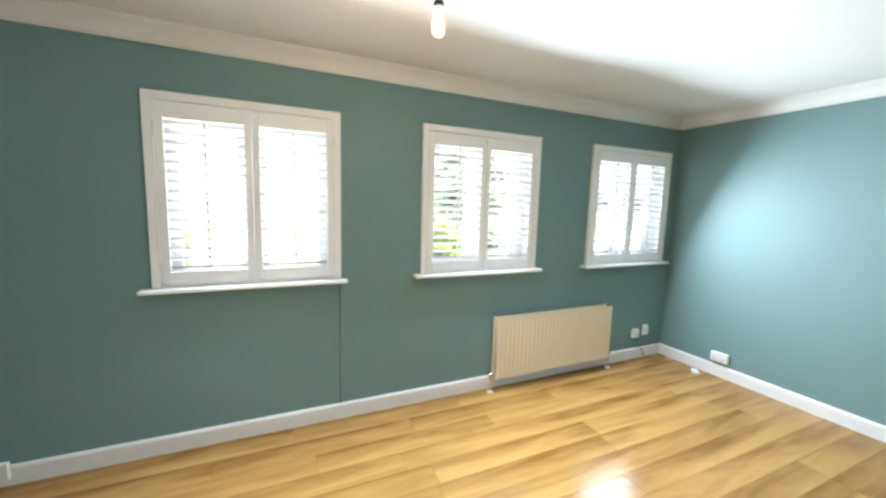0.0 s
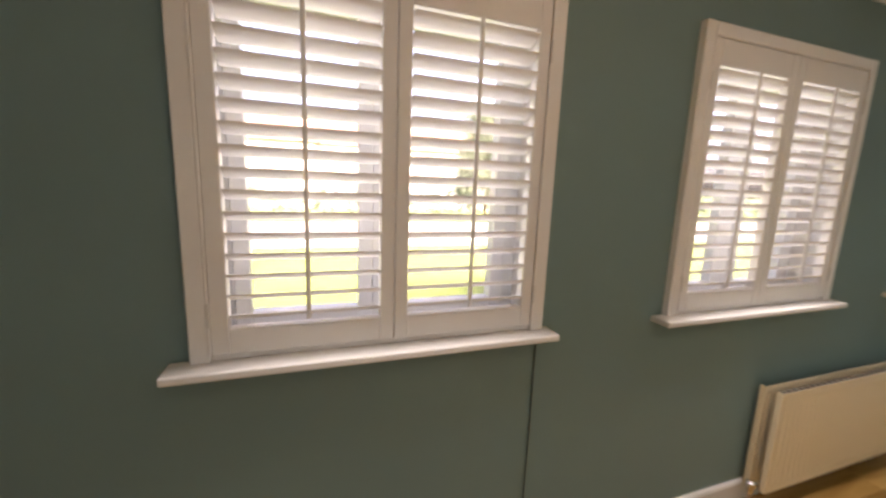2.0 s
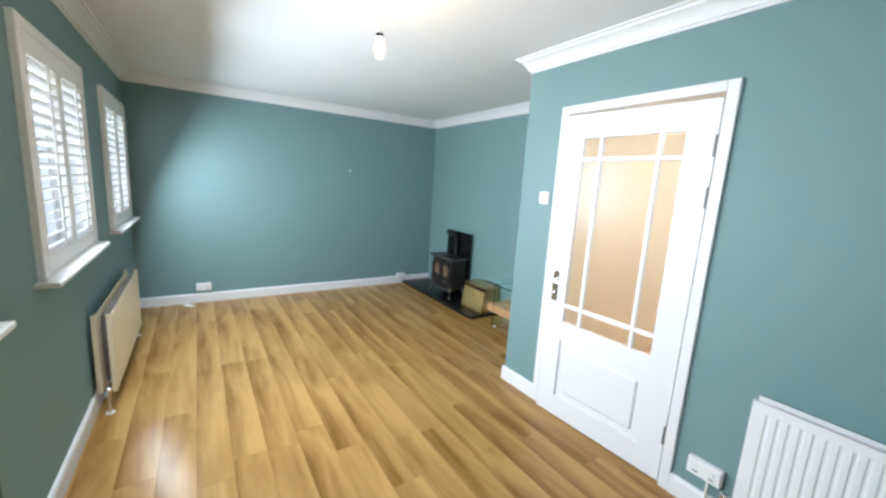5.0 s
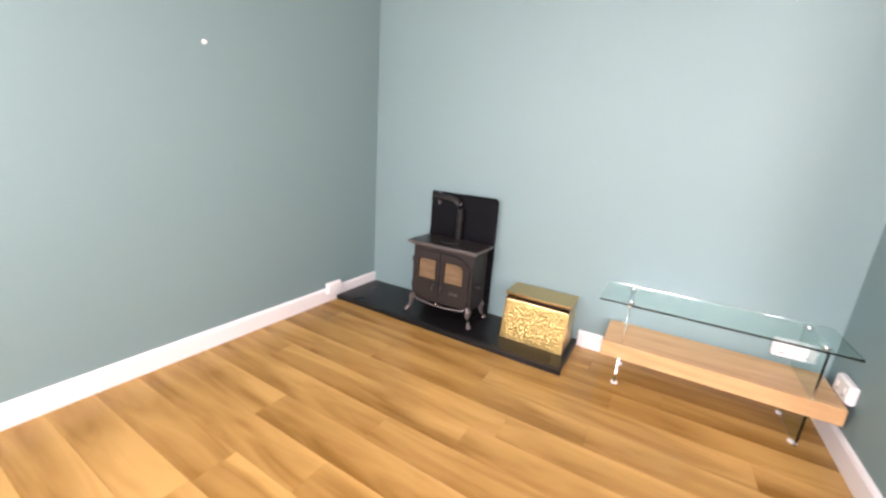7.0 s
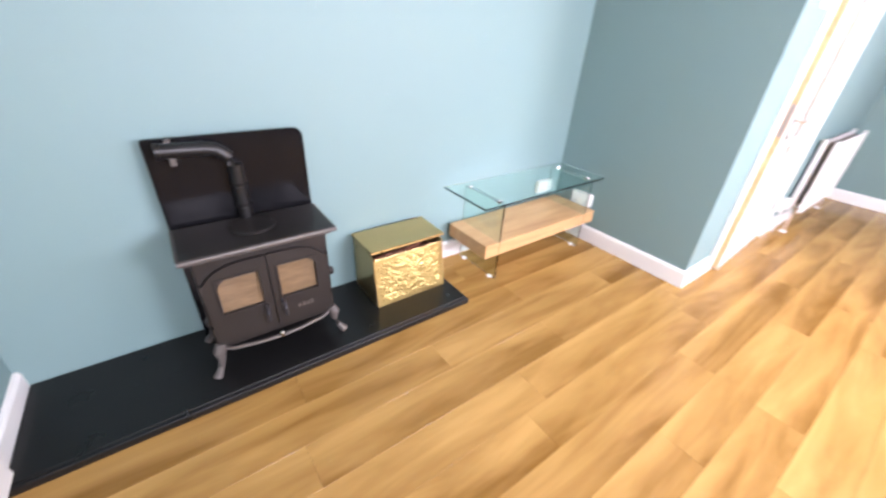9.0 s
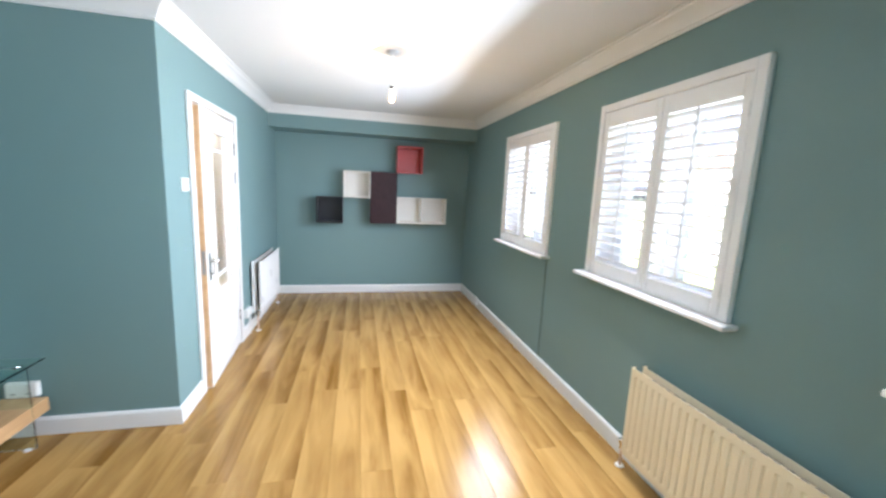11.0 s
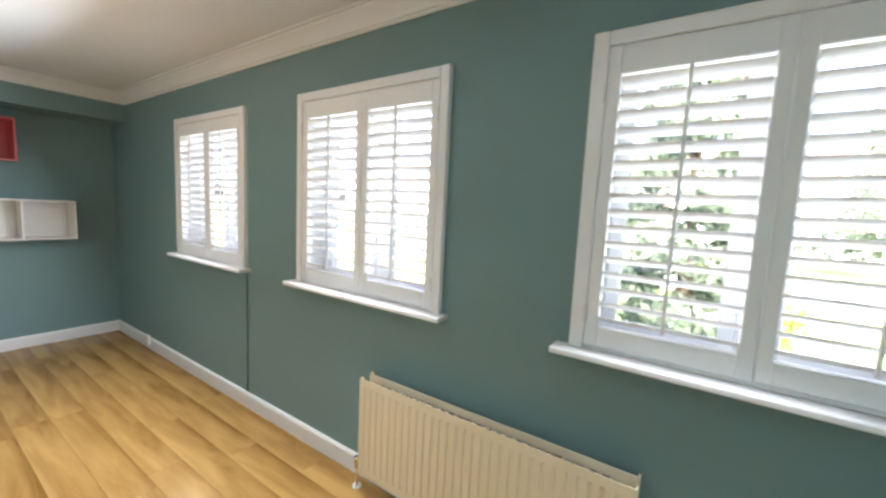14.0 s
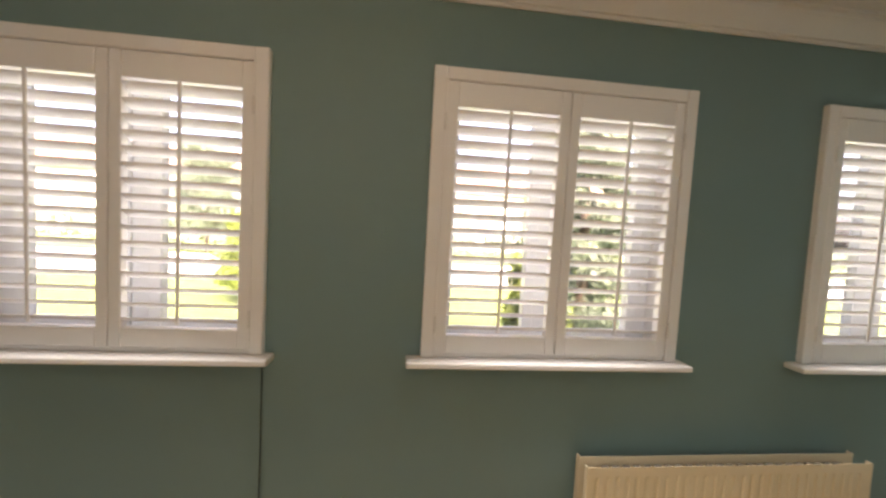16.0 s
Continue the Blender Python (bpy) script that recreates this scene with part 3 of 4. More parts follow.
# ---- pendant lamp ----
def pendant():
    x, y, z = BULB
    p = thing("pendant_lamp", (x, y, ZC), "bare lit bulb hanging on a white flex from a ceiling rose", "ceiling light")
    # thin grey square imitates the shadow on the ceiling round the rose
    plate = boxed(-0.11, 0.11, -0.11, 0.11, ZC - 0.006, ZC - 0.0003, 0.002)
    bmesh.ops.rotate(plate, verts=plate.verts, matrix=Matrix.Rotation(0.5, 3, "Z"))
    bmesh.ops.translate(plate, verts=plate.verts, vec=(x, y, 0))
    part("shadow_patch", plate, ROSE_GREY, p, "thin grey square standing in for the shadow round the rose")
    part("ceiling_rose", lathed((x, y, ZC - 0.028), [(0.016, 0), (0.034, 0.004), (0.040, 0.014), (0.040, 0.0218)], 24), ROSE_GREY, p, "small grey ceiling rose", smooth=True)
    part("flex", tubed([(x, y, ZC - 0.02), (x + 0.001, y, ZC - 0.12), (x, y, z + 0.098)], 0.0032, 8), PLASTIC, p)
    part("lampholder", lathed((x, y, z + 0.040), [(0.0155, 0), (0.0165, 0.002), (0.0165, 0.018), (0.0145, 0.02), (0.0145, 0.036), (0.010, 0.048), (0.005, 0.06)], 18), PLASTIC, p, "white lampholder", smooth=True)
    part("holder_ring", lathed((x, y, z + 0.052), [(0.0172, 0), (0.0178, 0.002), (0.0178, 0.012), (0.0172, 0.014)], 18), SHELF_BROWN, p, "dark brown shade ring", smooth=True)
    bulb = part("bulb", lathed((x, y, z - 0.052), [(0.003, 0.01), (0.012, 0.013), (0.019, 0.022), (0.0225, 0.034), (0.0215, 0.048), (0.017, 0.066), (0.0125, 0.078), (0.012, 0.091)], 20), BULB_GLASS, p, "glowing warm bulb", smooth=True)
    bulb.visible_shadow = False
    core = part("filament", lathed((x, y, z - 0.036), [(0.003, 0), (0.010, 0.004), (0.0135, 0.014), (0.0125, 0.026), (0.006, 0.036)], 14), FILAMENT, bulb, "bright warm filament cluster", smooth=True)
    core.visible_shadow = False
    return p


pendant()


# ---- radiators ----
def radiator(name, x0, x1, ywall, out, z0, z1, material, label, pitch, valve_x):
    """A double panel radiator: out is the way from the wall into the room, along y."""
    r = thing(name, ((x0 + x1) / 2, ywall, 0), label, "radiator")
    ya, yb = ywall + out * 0.045, ywall + out * 0.115

    def fluted(y, deep):
        """A pressed panel: flat edges, vertical flutes between."""
        bm = bmesh.new()
        n = int(round((x1 - x0 - 0.06) / pitch))
        p = (x1 - x0 - 0.06) / n
        us = [(x0, 0.0)]
        us.append((x0 + 0.03, 0.0))
        for i in range(n):
            a = x0 + 0.03 + i * p
            us += [(a + p * 0.12, -deep), (a + p * 0.38, -deep), (a + p * 0.5, 0.0), (a + p * 0.98, 0.0)]
        us.append((x1, 0.0))
        rows = []
        for z, k in ((z0, 0), (z0 + 0.035, 0), (z0 + 0.05, 1), (z1 - 0.05, 1), (z1 - 0.035, 0), (z1, 0)):
            rows.append([bm.verts.new((u, y + out * d * k, z)) for u, d in us])
        for a, b in zip(rows, rows[1:]):
            for i in range(len(us) - 1):
                bm.faces.new((a[i], a[i + 1], b[i + 1], b[i]))
        bm.normal_update()
        bmesh.ops.solidify(bm, geom=bm.faces[:], thickness=0.0025 * out)
        bmesh.ops.recalc_face_normals(bm, faces=bm.faces)
        return bm
    part("front_panel", fluted(yb, 0.004), material, r)
    part("back_panel", fluted(ya, 0.006), material, r)
    for sx in (x0 + 0.002, x1 - 0.002):
        for y in (ya, yb):
            part("panel_edge", boxed(sx - 0.003, sx + 0.003, *sorted((y + out * 0.0005, y - out * 0.022)), z0, z1, 0.001), material, r)
    bm = bmesh.new()
    n = int((x1 - x0) / 0.05)
    for i in range(n):
        u = x0 + 0.10 + i * (x1 - x0 - 0.20) / (n - 1)
        box(bm, u - 0.012, u + 0.012, min(ya, yb) + 0.013, max(ya, yb) - 0.013, z0 + 0.04, z1 - 0.03)
    tagged(part("convector_fin", bm, FIN, r, "folded convector fins between the panels"), kind="stuff")
    for k, vx in enumerate(valve_x):
        y = (ya + yb) / 2
        s = -1 if k == 0 else 1
        part("valve", lathed((vx, y, z0 - 0.015), [(0.010, 0), (0.014, 0.006), (0.014, 0.034), (0.020, 0.036), (0.020, 0.06), (0.012, 0.066)], 14), CHROME, r, "chrome radiator valve", smooth=True)
        part("tail_pipe", tubed([(vx, y, 0.0), (vx, y, z0 - 0.012)], 0.0075, 10), COPPER, r, "painted copper tail pipe")
        part("elbow", tubed([(vx, y, z0 + 0.02), (vx - s * 0.045, y, z0 + 0.02)], 0.011, 10), CHROME, r)
        part("pipe_collar", lathed((vx, y, 0.0), [(0.024, 0), (0.022, 0.007), (0.010, 0.008)], 16), PLASTIC, r, "white pipe collar on the floor")
    for bx in (x0 + 0.2, x1 - 0.2):
        part("bracket", boxed(bx - 0.015, bx + 0.015, min(ywall, ya), max(ywall, ya), z0 + 0.06, z1 - 0.06), material, r)
    return r


radiator("radiator", 3.706, 4.946, 0.0, -1, 0.118, 0.622, RAD_CREAM, "cream enamelled double panel radiator under a window", 0.040, (3.666, 4.981))
radiator("radiator", 0.42, 1.295, YD, 1, 0.165, 0.715, RAD_WHITE, "white double panel radiator beside the door", 0.036, (0.385, 1.33))


# ---- sockets, switch, cables ----
def face_plate(name, c, w, h, d, normal, label, category, holes):
    """A plastic plate on a wall. normal: x- or y-axis way that it faces."""
    p = thing(name, c, label, category)
    nx, ny = normal

    def put(u0, u1, z0, z1, e0, e1, bev):
        if nx:
            return boxed(*sorted((c[0] + nx * e0, c[0] + nx * e1)), c[1] + u0, c[1] + u1, c[2] + z0, c[2] + z1, bev)
        return boxed(c[0] + u0, c[0] + u1, *sorted((c[1] + ny * e0, c[1] + ny * e1)), c[2] + z0, c[2] + z1, bev)
    part("back_box", put(-w / 2, w / 2, -h / 2, h / 2, 0.0005, d, 0.006), PLASTIC, p)
    part("face", put(-w / 2 + 0.004, w / 2 - 0.004, -h / 2 + 0.004, h / 2 - 0.004, d, d + 0.005, 0.002), PLASTIC, p)
    for u in holes:
        part("rocker", put(u - 0.011, u + 0.011, -0.004, 0.022, d + 0.005, d + 0.009, 0.002), TRIM, p)
        part("socket_slot", put(u - 0.012, u + 0.012, -0.022, -0.016, d + 0.0045, d + 0.0056, 0.0), CABLE, p)
    return p


face_plate("double_socket", (1.44, YD, 0.232), 0.15, 0.086, 0.036, (0, 1), "white double wall socket above the skirting", "socket", (-0.035, 0.035))
face_plate("double_socket", (XC, -3.385, 0.29), 0.15, 0.088, 0.03, (1, 0), "white double wall socket behind the glass table", "socket", (-0.035, 0.035))
face_plate("double_socket", (3.05, YS, 0.325), 0.15, 0.088, 0.03, (0, 1), "white double wall socket behind the glass table", "socket", (-0.035, 0.035))
face_plate("double_socket", (XR, -0.605, 0.185), 0.15, 0.088, 0.034, (-1, 0), "white double wall socket above the skirting", "socket", (-0.035, 0.035))
face_plate("aerial_socket", (5.415, 0, 0.268), 0.088, 0.088, 0.03, (0, -1), "small white square wall socket with a cable", "socket", (0.0,))
face_plate("telephone_socket", (5.56, 0, 0.29), 0.062, 0.105, 0.03, (0, -1), "small white upright telephone socket", "socket", ())
tv_box = face_plate("junction_box", (XR - 0.018, -3.12, 0.115), 0.135, 0.085, 0.035, (-1, 0), "white plastic junction box over the skirting", "socket", ())
sw = face_plate("light_switch", (2.645, YD, 1.468), 0.086, 0.086, 0.012, (0, 1), "white single light switch beside the door", "switch", ())
part("rocker", boxed(2.633, 2.657, YD + 0.017, YD + 0.022, 1.45, 1.486, 0.002), TRIM, sw)
solo("wall_cable", tubed([(2.476, -0.005, 0.975), (2.477, -0.005, 0.6), (2.475, -0.005, 0.107)], 0.003, 8), CABLE,
     "thin dark cable running down the wall below a sill", "cable", loc=(2.476, -0.005, 0.107))
solo("socket_cable", tubed([(5.43, -0.02, 0.226), (5.435, -0.025, 0.19), (5.47, -0.024, 0.13), (5.52, -0.03, 0.09), (5.56, -0.035, 0.006)], 0.004, 8), CABLE,
     "short dark cable drooping from a wall socket", "cable", loc=(5.43, -0.02, 0.0))
solo("socket_cable", tubed([(1.42, YD + 0.022, 0.19), (1.42, YD + 0.028, 0.13), (1.425, YD + 0.03, 0.004)], 0.005, 8), PLASTIC,
     "short white cable below a wall socket", "cable", loc=(1.42, YD + 0.02, 0.0))
bm = boxed(-0.055, 0.055, -0.028, 0.028, 0.0, 0.008, 0.003)
box(bm, -0.03, 0.03, -0.012, 0.012, 0.008, 0.011, 0.001)
bmesh.ops.rotate(bm, verts=bm.verts, matrix=Matrix.Rotation(0.7, 3, "Z"))
bmesh.ops.translate(bm, verts=bm.verts, vec=(5.72, -0.455, 0.0))
solo("loose_face_plate", bm, PLASTIC, "loose white plastic plate lying on the floor", "plate", loc=(5.72, -0.455, 0))
solo("cable_clip_box", boxed(0.71, 0.80, -0.045, -0.0185, 0.045, 0.14, 0.004), PLASTIC, "small white cable box on the skirting", "cable box", loc=(0.73, -0.02, 0.105))
solo("wall_hook", lathed((XR, -2.322, 1.617), [(0.011, 0), (0.009, -0.006), (0.004, -0.016), (0.006, -0.02)], 12, "x"), PLASTIC, "small white hook on the end wall", "hook", loc=(XR, -2.322, 1.617))


# ---- hearth and stove ----
HZ = 0.034
bm = boxed(4.07, XR - 0.019, YS + 0.001, -3.186, 0.0, HZ, 0.004)
hearth = thing("hearth", (4.95, -3.4, 0), "black slate hearth slab on the floor", "hearth", kind="structure")
part("slab", bm, SLATE, hearth)
part("edging", boxed(4.066, XR - 0.019, -3.1855, -3.166, 0.0, HZ - 0.0015, 0.004), SLATE, hearth, "black front edging strip")


def stove():
    s = thing("wood_stove", (4.97, -3.43, HZ), "black cast-iron wood stove with two glazed doors on a slate hearth", "stove")
    xa, xb, yf, yb = 4.735, 5.207, -3.325, -3.555
    bm = boxed(xa, xb, yb, yf, 0.135, 0.542, 0.008, 2)
    part("body", bm, IRON, s)
    bm = bmesh.new()
    box(bm, xa - 0.036, xb + 0.034, yb - 0.005, yf + 0.040, 0.548, 0.566, 0.006, 2)
    box(bm, xa - 0.02, xb + 0.018, yb, yf + 0.022, 0.536, 0.548, 0.004)
    part("top_plate", bm, IRON_WORN, s, "worn grey-edged iron top plate")
    part("top_surface", boxed(xa - 0.026, xb + 0.024, yb + 0.004, yf + 0.030, 0.5662, 0.5685, 0.001), SOOT, s, "dark sooty top surface")
    hot = part("hotplate", lathed((4.972, -3.452, 0.5685), [(0.080, 0), (0.083, 0.001), (0.083, 0.004), (0.080, 0.006), (0.072, 0.005), (0.070, 0.0065), (0.002, 0.007)], 36), SOOT, s, "round iron hotplate", smooth=True)
    # doors with arched heads
    zb, zs, zt = 0.178, 0.440, 0.508
    mid = 4.975
    for sgn, edge in ((1, 5.196), (-1, 4.752)):
        def head(x):
            k = abs(x - mid) / abs(edge - mid)
            return zs + (zt - zs) * (1 - k ** 4.5)
        inner = mid + sgn * 0.0025
        xs_ = [inner + (edge - inner) * i / 10 for i in range(11)]
        pts = [(inner, zb)] + [(x, head(x)) for x in xs_] + [(edge, zb + 0.004)]
        # window hole: outline of outer shape and inner opening joined as a frame of blocks
        w0, w1 = mid + sgn * 0.034, mid + sgn * 0.176
        v0, v1 = 0.305, 0.452
        bm = bmesh.new()
        y0, y1 = yf - 0.002, yf + 0.018
        prism(bm, [(inner, zb), (inner, head(inner)), (w0, head(w0)), (w0, zb)], "y", y0, y1)
        prism(bm, [(w1, zb)] + [(w1, head(w1)), ((w1 + edge) / 2, head((w1 + edge) / 2)), (edge, head(edge)), (edge, zb)], "y", y0, y1)
        prism(bm, [(w0, zb), (w0, v0), (w1, v0), (w1, zb)], "y", y0, y1)
        tops = [w0 + (w1 - w0) * i / 6 for i in range(7)]
        prism(bm, [(w1, v1), (w0, v1)] + [(x, head(x)) for x in tops], "y", y0, y1)
        bmesh.ops.remove_doubles(bm, verts=bm.verts, dist=0.0002)
        bmesh.ops.recalc_face_normals(bm, faces=bm.faces)
        dr = part("stove_door", bm, IRON, s, "iron door with an arched head")
        part("window_pane", prismed([(w0 + sgn * 0.001, v0 + 0.001), (w1 - sgn * 0.001, v0 + 0.001), (w1 - sgn * 0.001, v1 - 0.034), (w1 - sgn * 0.008, v1 - 0.014), (w1 - sgn * 0.024, v1 - 0.004), (w0 + sgn * 0.001, v1 - 0.001)], "y", y0 + 0.002, y0 + 0.009),
             ASH_GLASS, dr, "sooty tan glass pane")
        bm = bmesh.new()
        for a, b, c, e in ((w0 - sgn * 0.008, w0, v0 - 0.008, v1 + 0.008), (w1, w1 + sgn * 0.008, v0 - 0.008, v1 + 0.008)):
            box(bm, min(a, b), max(a, b), y1, y1 + 0.004, c, e, 0.001)
        for c, e in ((v0 - 0.008, v0), (v1, v1 + 0.008)):
            box(bm, min(w0, w1), max(w0, w1), y1, y1 + 0.0035, c, e, 0.001)
        prism(bm, [(w1 + sgn * 0.001, v1 + 0.001), (w1 + sgn * 0.001, v1 - 0.036), (w1 - sgn * 0.010, v1 - 0.012), (w1 - sgn * 0.030, v1 + 0.001)], "y", y0 + 0.009, y1 + 0.0035)
        part("pane_rim", bm, IRON, dr)
        part("door_handle", tubed([(mid + sgn * 0.030, y1, 0.292), (mid + sgn * 0.030, y1 + 0.026, 0.292), (mid + sgn * 0.032, y1 + 0.030, 0.270), (mid + sgn * 0.034, y1 + 0.028, 0.232)], [0.008, 0.006, 0.007, 0.006]), SHELF_BLACK, dr, "black door handle")
        for hz in (0.24, 0.43):
            part("door_hinge", tubed([(edge + sgn * 0.004, y1 - 0.004, hz - 0.018), (edge + sgn * 0.004, y1 - 0.004, hz + 0.018)], 0.006, 8), IRON, dr)
    bm = bmesh.new()
    for i, u in enumerate((4.885, 4.868, 4.851, 4.834)):
        box(bm, u - 0.006, u + 0.004, yf + 0.016, yf + 0.0215, 0.232, 0.247 + 0.004 * (i % 2), 0.001)
    part("maker_mark", bm, IRON_WORN, s, "small raised bars on the door")
    # ash lip and legs
    lip = [(4.738, yf - 0.004, 0.150), (4.80, yf + 0.018, 0.137), (4.90, yf + 0.030, 0.131), (4.975, yf + 0.033, 0.130), (5.05, yf + 0.030, 0.131), (5.15, yf + 0.018, 0.137), (5.205, yf - 0.004, 0.150)]
    part("ash_lip", tubed(lip, 0.0075, 8), IRON_WORN, s, "worn curved ash lip", smooth=True)
    part("air_knob", lathed((4.975, yf + 0.032, 0.143), [(0.012, 0), (0.012, 0.012), (0.007, 0.018)], 14, "y"), CHROME, s, "bright air control knob", smooth=True)
    for lx, ly, dx in ((4.752, yf - 0.002, -1), (5.192, yf - 0.002, 1), (4.752, yb + 0.03, -1), (5.192, yb + 0.03, 1)):
        dy = 1 if ly > -3.4 else -0.3
        bm = tubed([(lx, ly, 0.165), (lx + dx * 0.012, ly + dy * 0.008, 0.135), (lx + dx * 0.010, ly + dy * 0.008, 0.10), (lx + dx * 0.020, ly + dy * 0.016, 0.066), (lx + dx * 0.034, ly + dy * 0.028, 0.046), (lx + dx * 0.040, ly + dy * 0.032, HZ)],
                   [0.020, 0.024, 0.015, 0.012, 0.016, 0.019], 10)
        part("leg", bm, IRON_WORN, s, "worn grey curved iron leg", smooth=True)
    part("side_latch", lathed((xa, -3.40, 0.30), [(0.012, 0), (0.012, -0.02), (0.018, -0.022), (0.018, -0.034), (0.006, -0.036)], 12, "x"), IRON, s, "side air knob")
    return s


stove()


def heat_shield():
    s = thing("heat_shield", (4.97, -3.59, HZ), "glossy black enamel heat shield standing behind the stove", "heat shield")
    x0, x1, z1, r = 4.704, 5.237, 0.892, 0.035
    pts = [(x0, HZ), (x1, HZ), (x1, z1 - 0.006), (x1 - 0.006, z1)]
    pts += [(x0 + r - r * math.sin(a), z1 - r + r * math.cos(a)) for a in (math.pi / 2 * i / 6 for i in range(7))]
    part("sheet", prismed(pts, "y", -3.583, -3.573), ENAMEL, s)
    part("wall_spacer", boxed(4.78, 5.16, YS + 0.0005, -3.583, 0.2, 0.23), IRON, s)
    part("upper_wall_spacer", boxed(4.78, 5.16, YS + 0.0005, -3.583, 0.8, 0.83), IRON, s)
    # round pipe that rises and turns towards the corner of the sheet
    pipe = []
    c = (4.975, -3.544)
    for z in (0.569, 0.60, 0.785):
        pipe.append((c[0], c[1], z))
    pipe += [(c[0] + 0.014, c[1], 0.815), (c[0] + 0.050, c[1], 0.846), (c[0] + 0.085, c[1], 0.853), (5.19, c[1], 0.858)]
    f = thing("flue_pipe", (c[0], c[1], 0.569), "satin black flue pipe bent in front of the shield", "flue pipe")
    part("pipe", tubed(pipe, 0.026, 18), PIPE, f, smooth=True)
    for z in (0.615, 0.70):
        part("collar", lathed((c[0], c[1], z), [(0.0265, 0), (0.0315, 0.003), (0.0315, 0.010), (0.0265, 0.013)], 20), PIPE, f, smooth=True)
    part("wall_flange", lathed((5.19, c[1], 0.858), [(0.0215, 0), (0.028, 0.002), (0.028, 0.012), (0.022, 0.014)], 20, "x"), PIPE, f, smooth=True)
    part("support_strap", boxed(5.15, 5.17, -3.573, -3.55, 0.80, 0.89, 0.002), IRON_WORN, f, "bright worn strap")
    return s


heat_shield()


def log_box():
    b = thing("log_box", (4.305, -3.46, HZ), "brass log box with an embossed front and a lifted lid", "log box")
    x0, x1, yb, yt, yf, z0, z1 = 4.105, 4.508, -3.60, -3.385, -3.345, HZ, 0.30
    side = [(yb, z0), (yf, z0), (yt, z1 - 0.012), (yt, z1 + 0.0), (yb, z1 + 0.03)]
    for a, c in ((x0, x0 + 0.004), (x1 - 0.004, x1)):
        part("side_panel", prismed(side, "x", a, c), BRASS, b)
    part("back_panel", boxed(x0 + 0.004, x1 - 0.004, yb, yb + 0.004, z0, z1 + 0.028), BRASS, b)
    part("base", boxed(x0 + 0.004, x1 - 0.004, yb + 0.004, yf - 0.004, z0, z0 + 0.006), BRASS, b)
    # solid near-black block gives the shade seen under the raised lid
    part("shade_block", boxed(x0 + 0.01, x1 - 0.01, yb + 0.01, yt - 0.016, z0 + 0.006, z1 - 0.07), BOX_SHADE, b, "dark block standing in for the shade inside the box")
    # embossed front, hammered in relief
    bm = bmesh.new()
    nu, nv = 170, 100
    rows = []
    for j in range(nv + 1):
        v = j / nv
        row = []
        for i in range(nu + 1):
            u = i / nu
            edge = min(1.0, 12 * min(u, 1 - u), 9 * min(v, 1 - v))
            r1 = noise.noise(Vector((u * 27, v * 18, 2.0)))
            r2 = noise.noise(Vector((u * 55, v * 36, 5.0)))
            h = edge * (0.0042 * abs(r1) * 2 + 0.0016 * r2)
            y = yf + (yt - yf) * v
            row.append(bm.verts.new((x0 + 0.002 + (x1 - x0 - 0.004) * u, y + 0.001 + h, z0 + (z1 - 0.014 - z0) * v)))
        rows.append(row)
    for a, c in zip(rows, rows[1:]):
        for i in range(nu):
            bm.faces.new((a[i], a[i + 1], c[i + 1], c[i]))
    bmesh.ops.recalc_face_normals(bm, faces=bm.faces)
    part("front_panel", bm, BRASS_EMB, b, "embossed bright brass front", smooth=True)
    lid = bmesh.new()
    prism(lid, [(yb - 0.004, z1 + 0.031), (yb - 0.004, z1 + 0.038), (yt + 0.004, z1 + 0.036), (yt + 0.004, z1 + 0.024), (yt - 0.001, z1 + 0.024), (yt - 0.001, z1 + 0.030)], "x", x0 - 0.008, x1 + 0.008)
    part("lid", lid, BRASS, b, "plain brass lid propped slightly open")
    part("front_rim", tubed([(x0 + 0.006, yt + 0.004, z1 - 0.010), (x1 - 0.006, yt + 0.004, z1 - 0.010)], 0.0045, 8), BRASS, b)
    return b


log_box()
bm = bmesh.new()
for k in range(5):
    a = 4.15 + 0.055 * k
    tube(bm, [(a, -3.43 - 0.012 * (k % 2), 0.260 + 0.006 * (k % 3)), (a + 0.12, -3.41, 0.272 + 0.006 * (k % 2))], 0.013, 7)
solo("kindling", bm, KINDLING, "red-brown kindling sticks inside the log box", "kindling", loc=(4.3, -3.43, 0.23), kind="stuff")


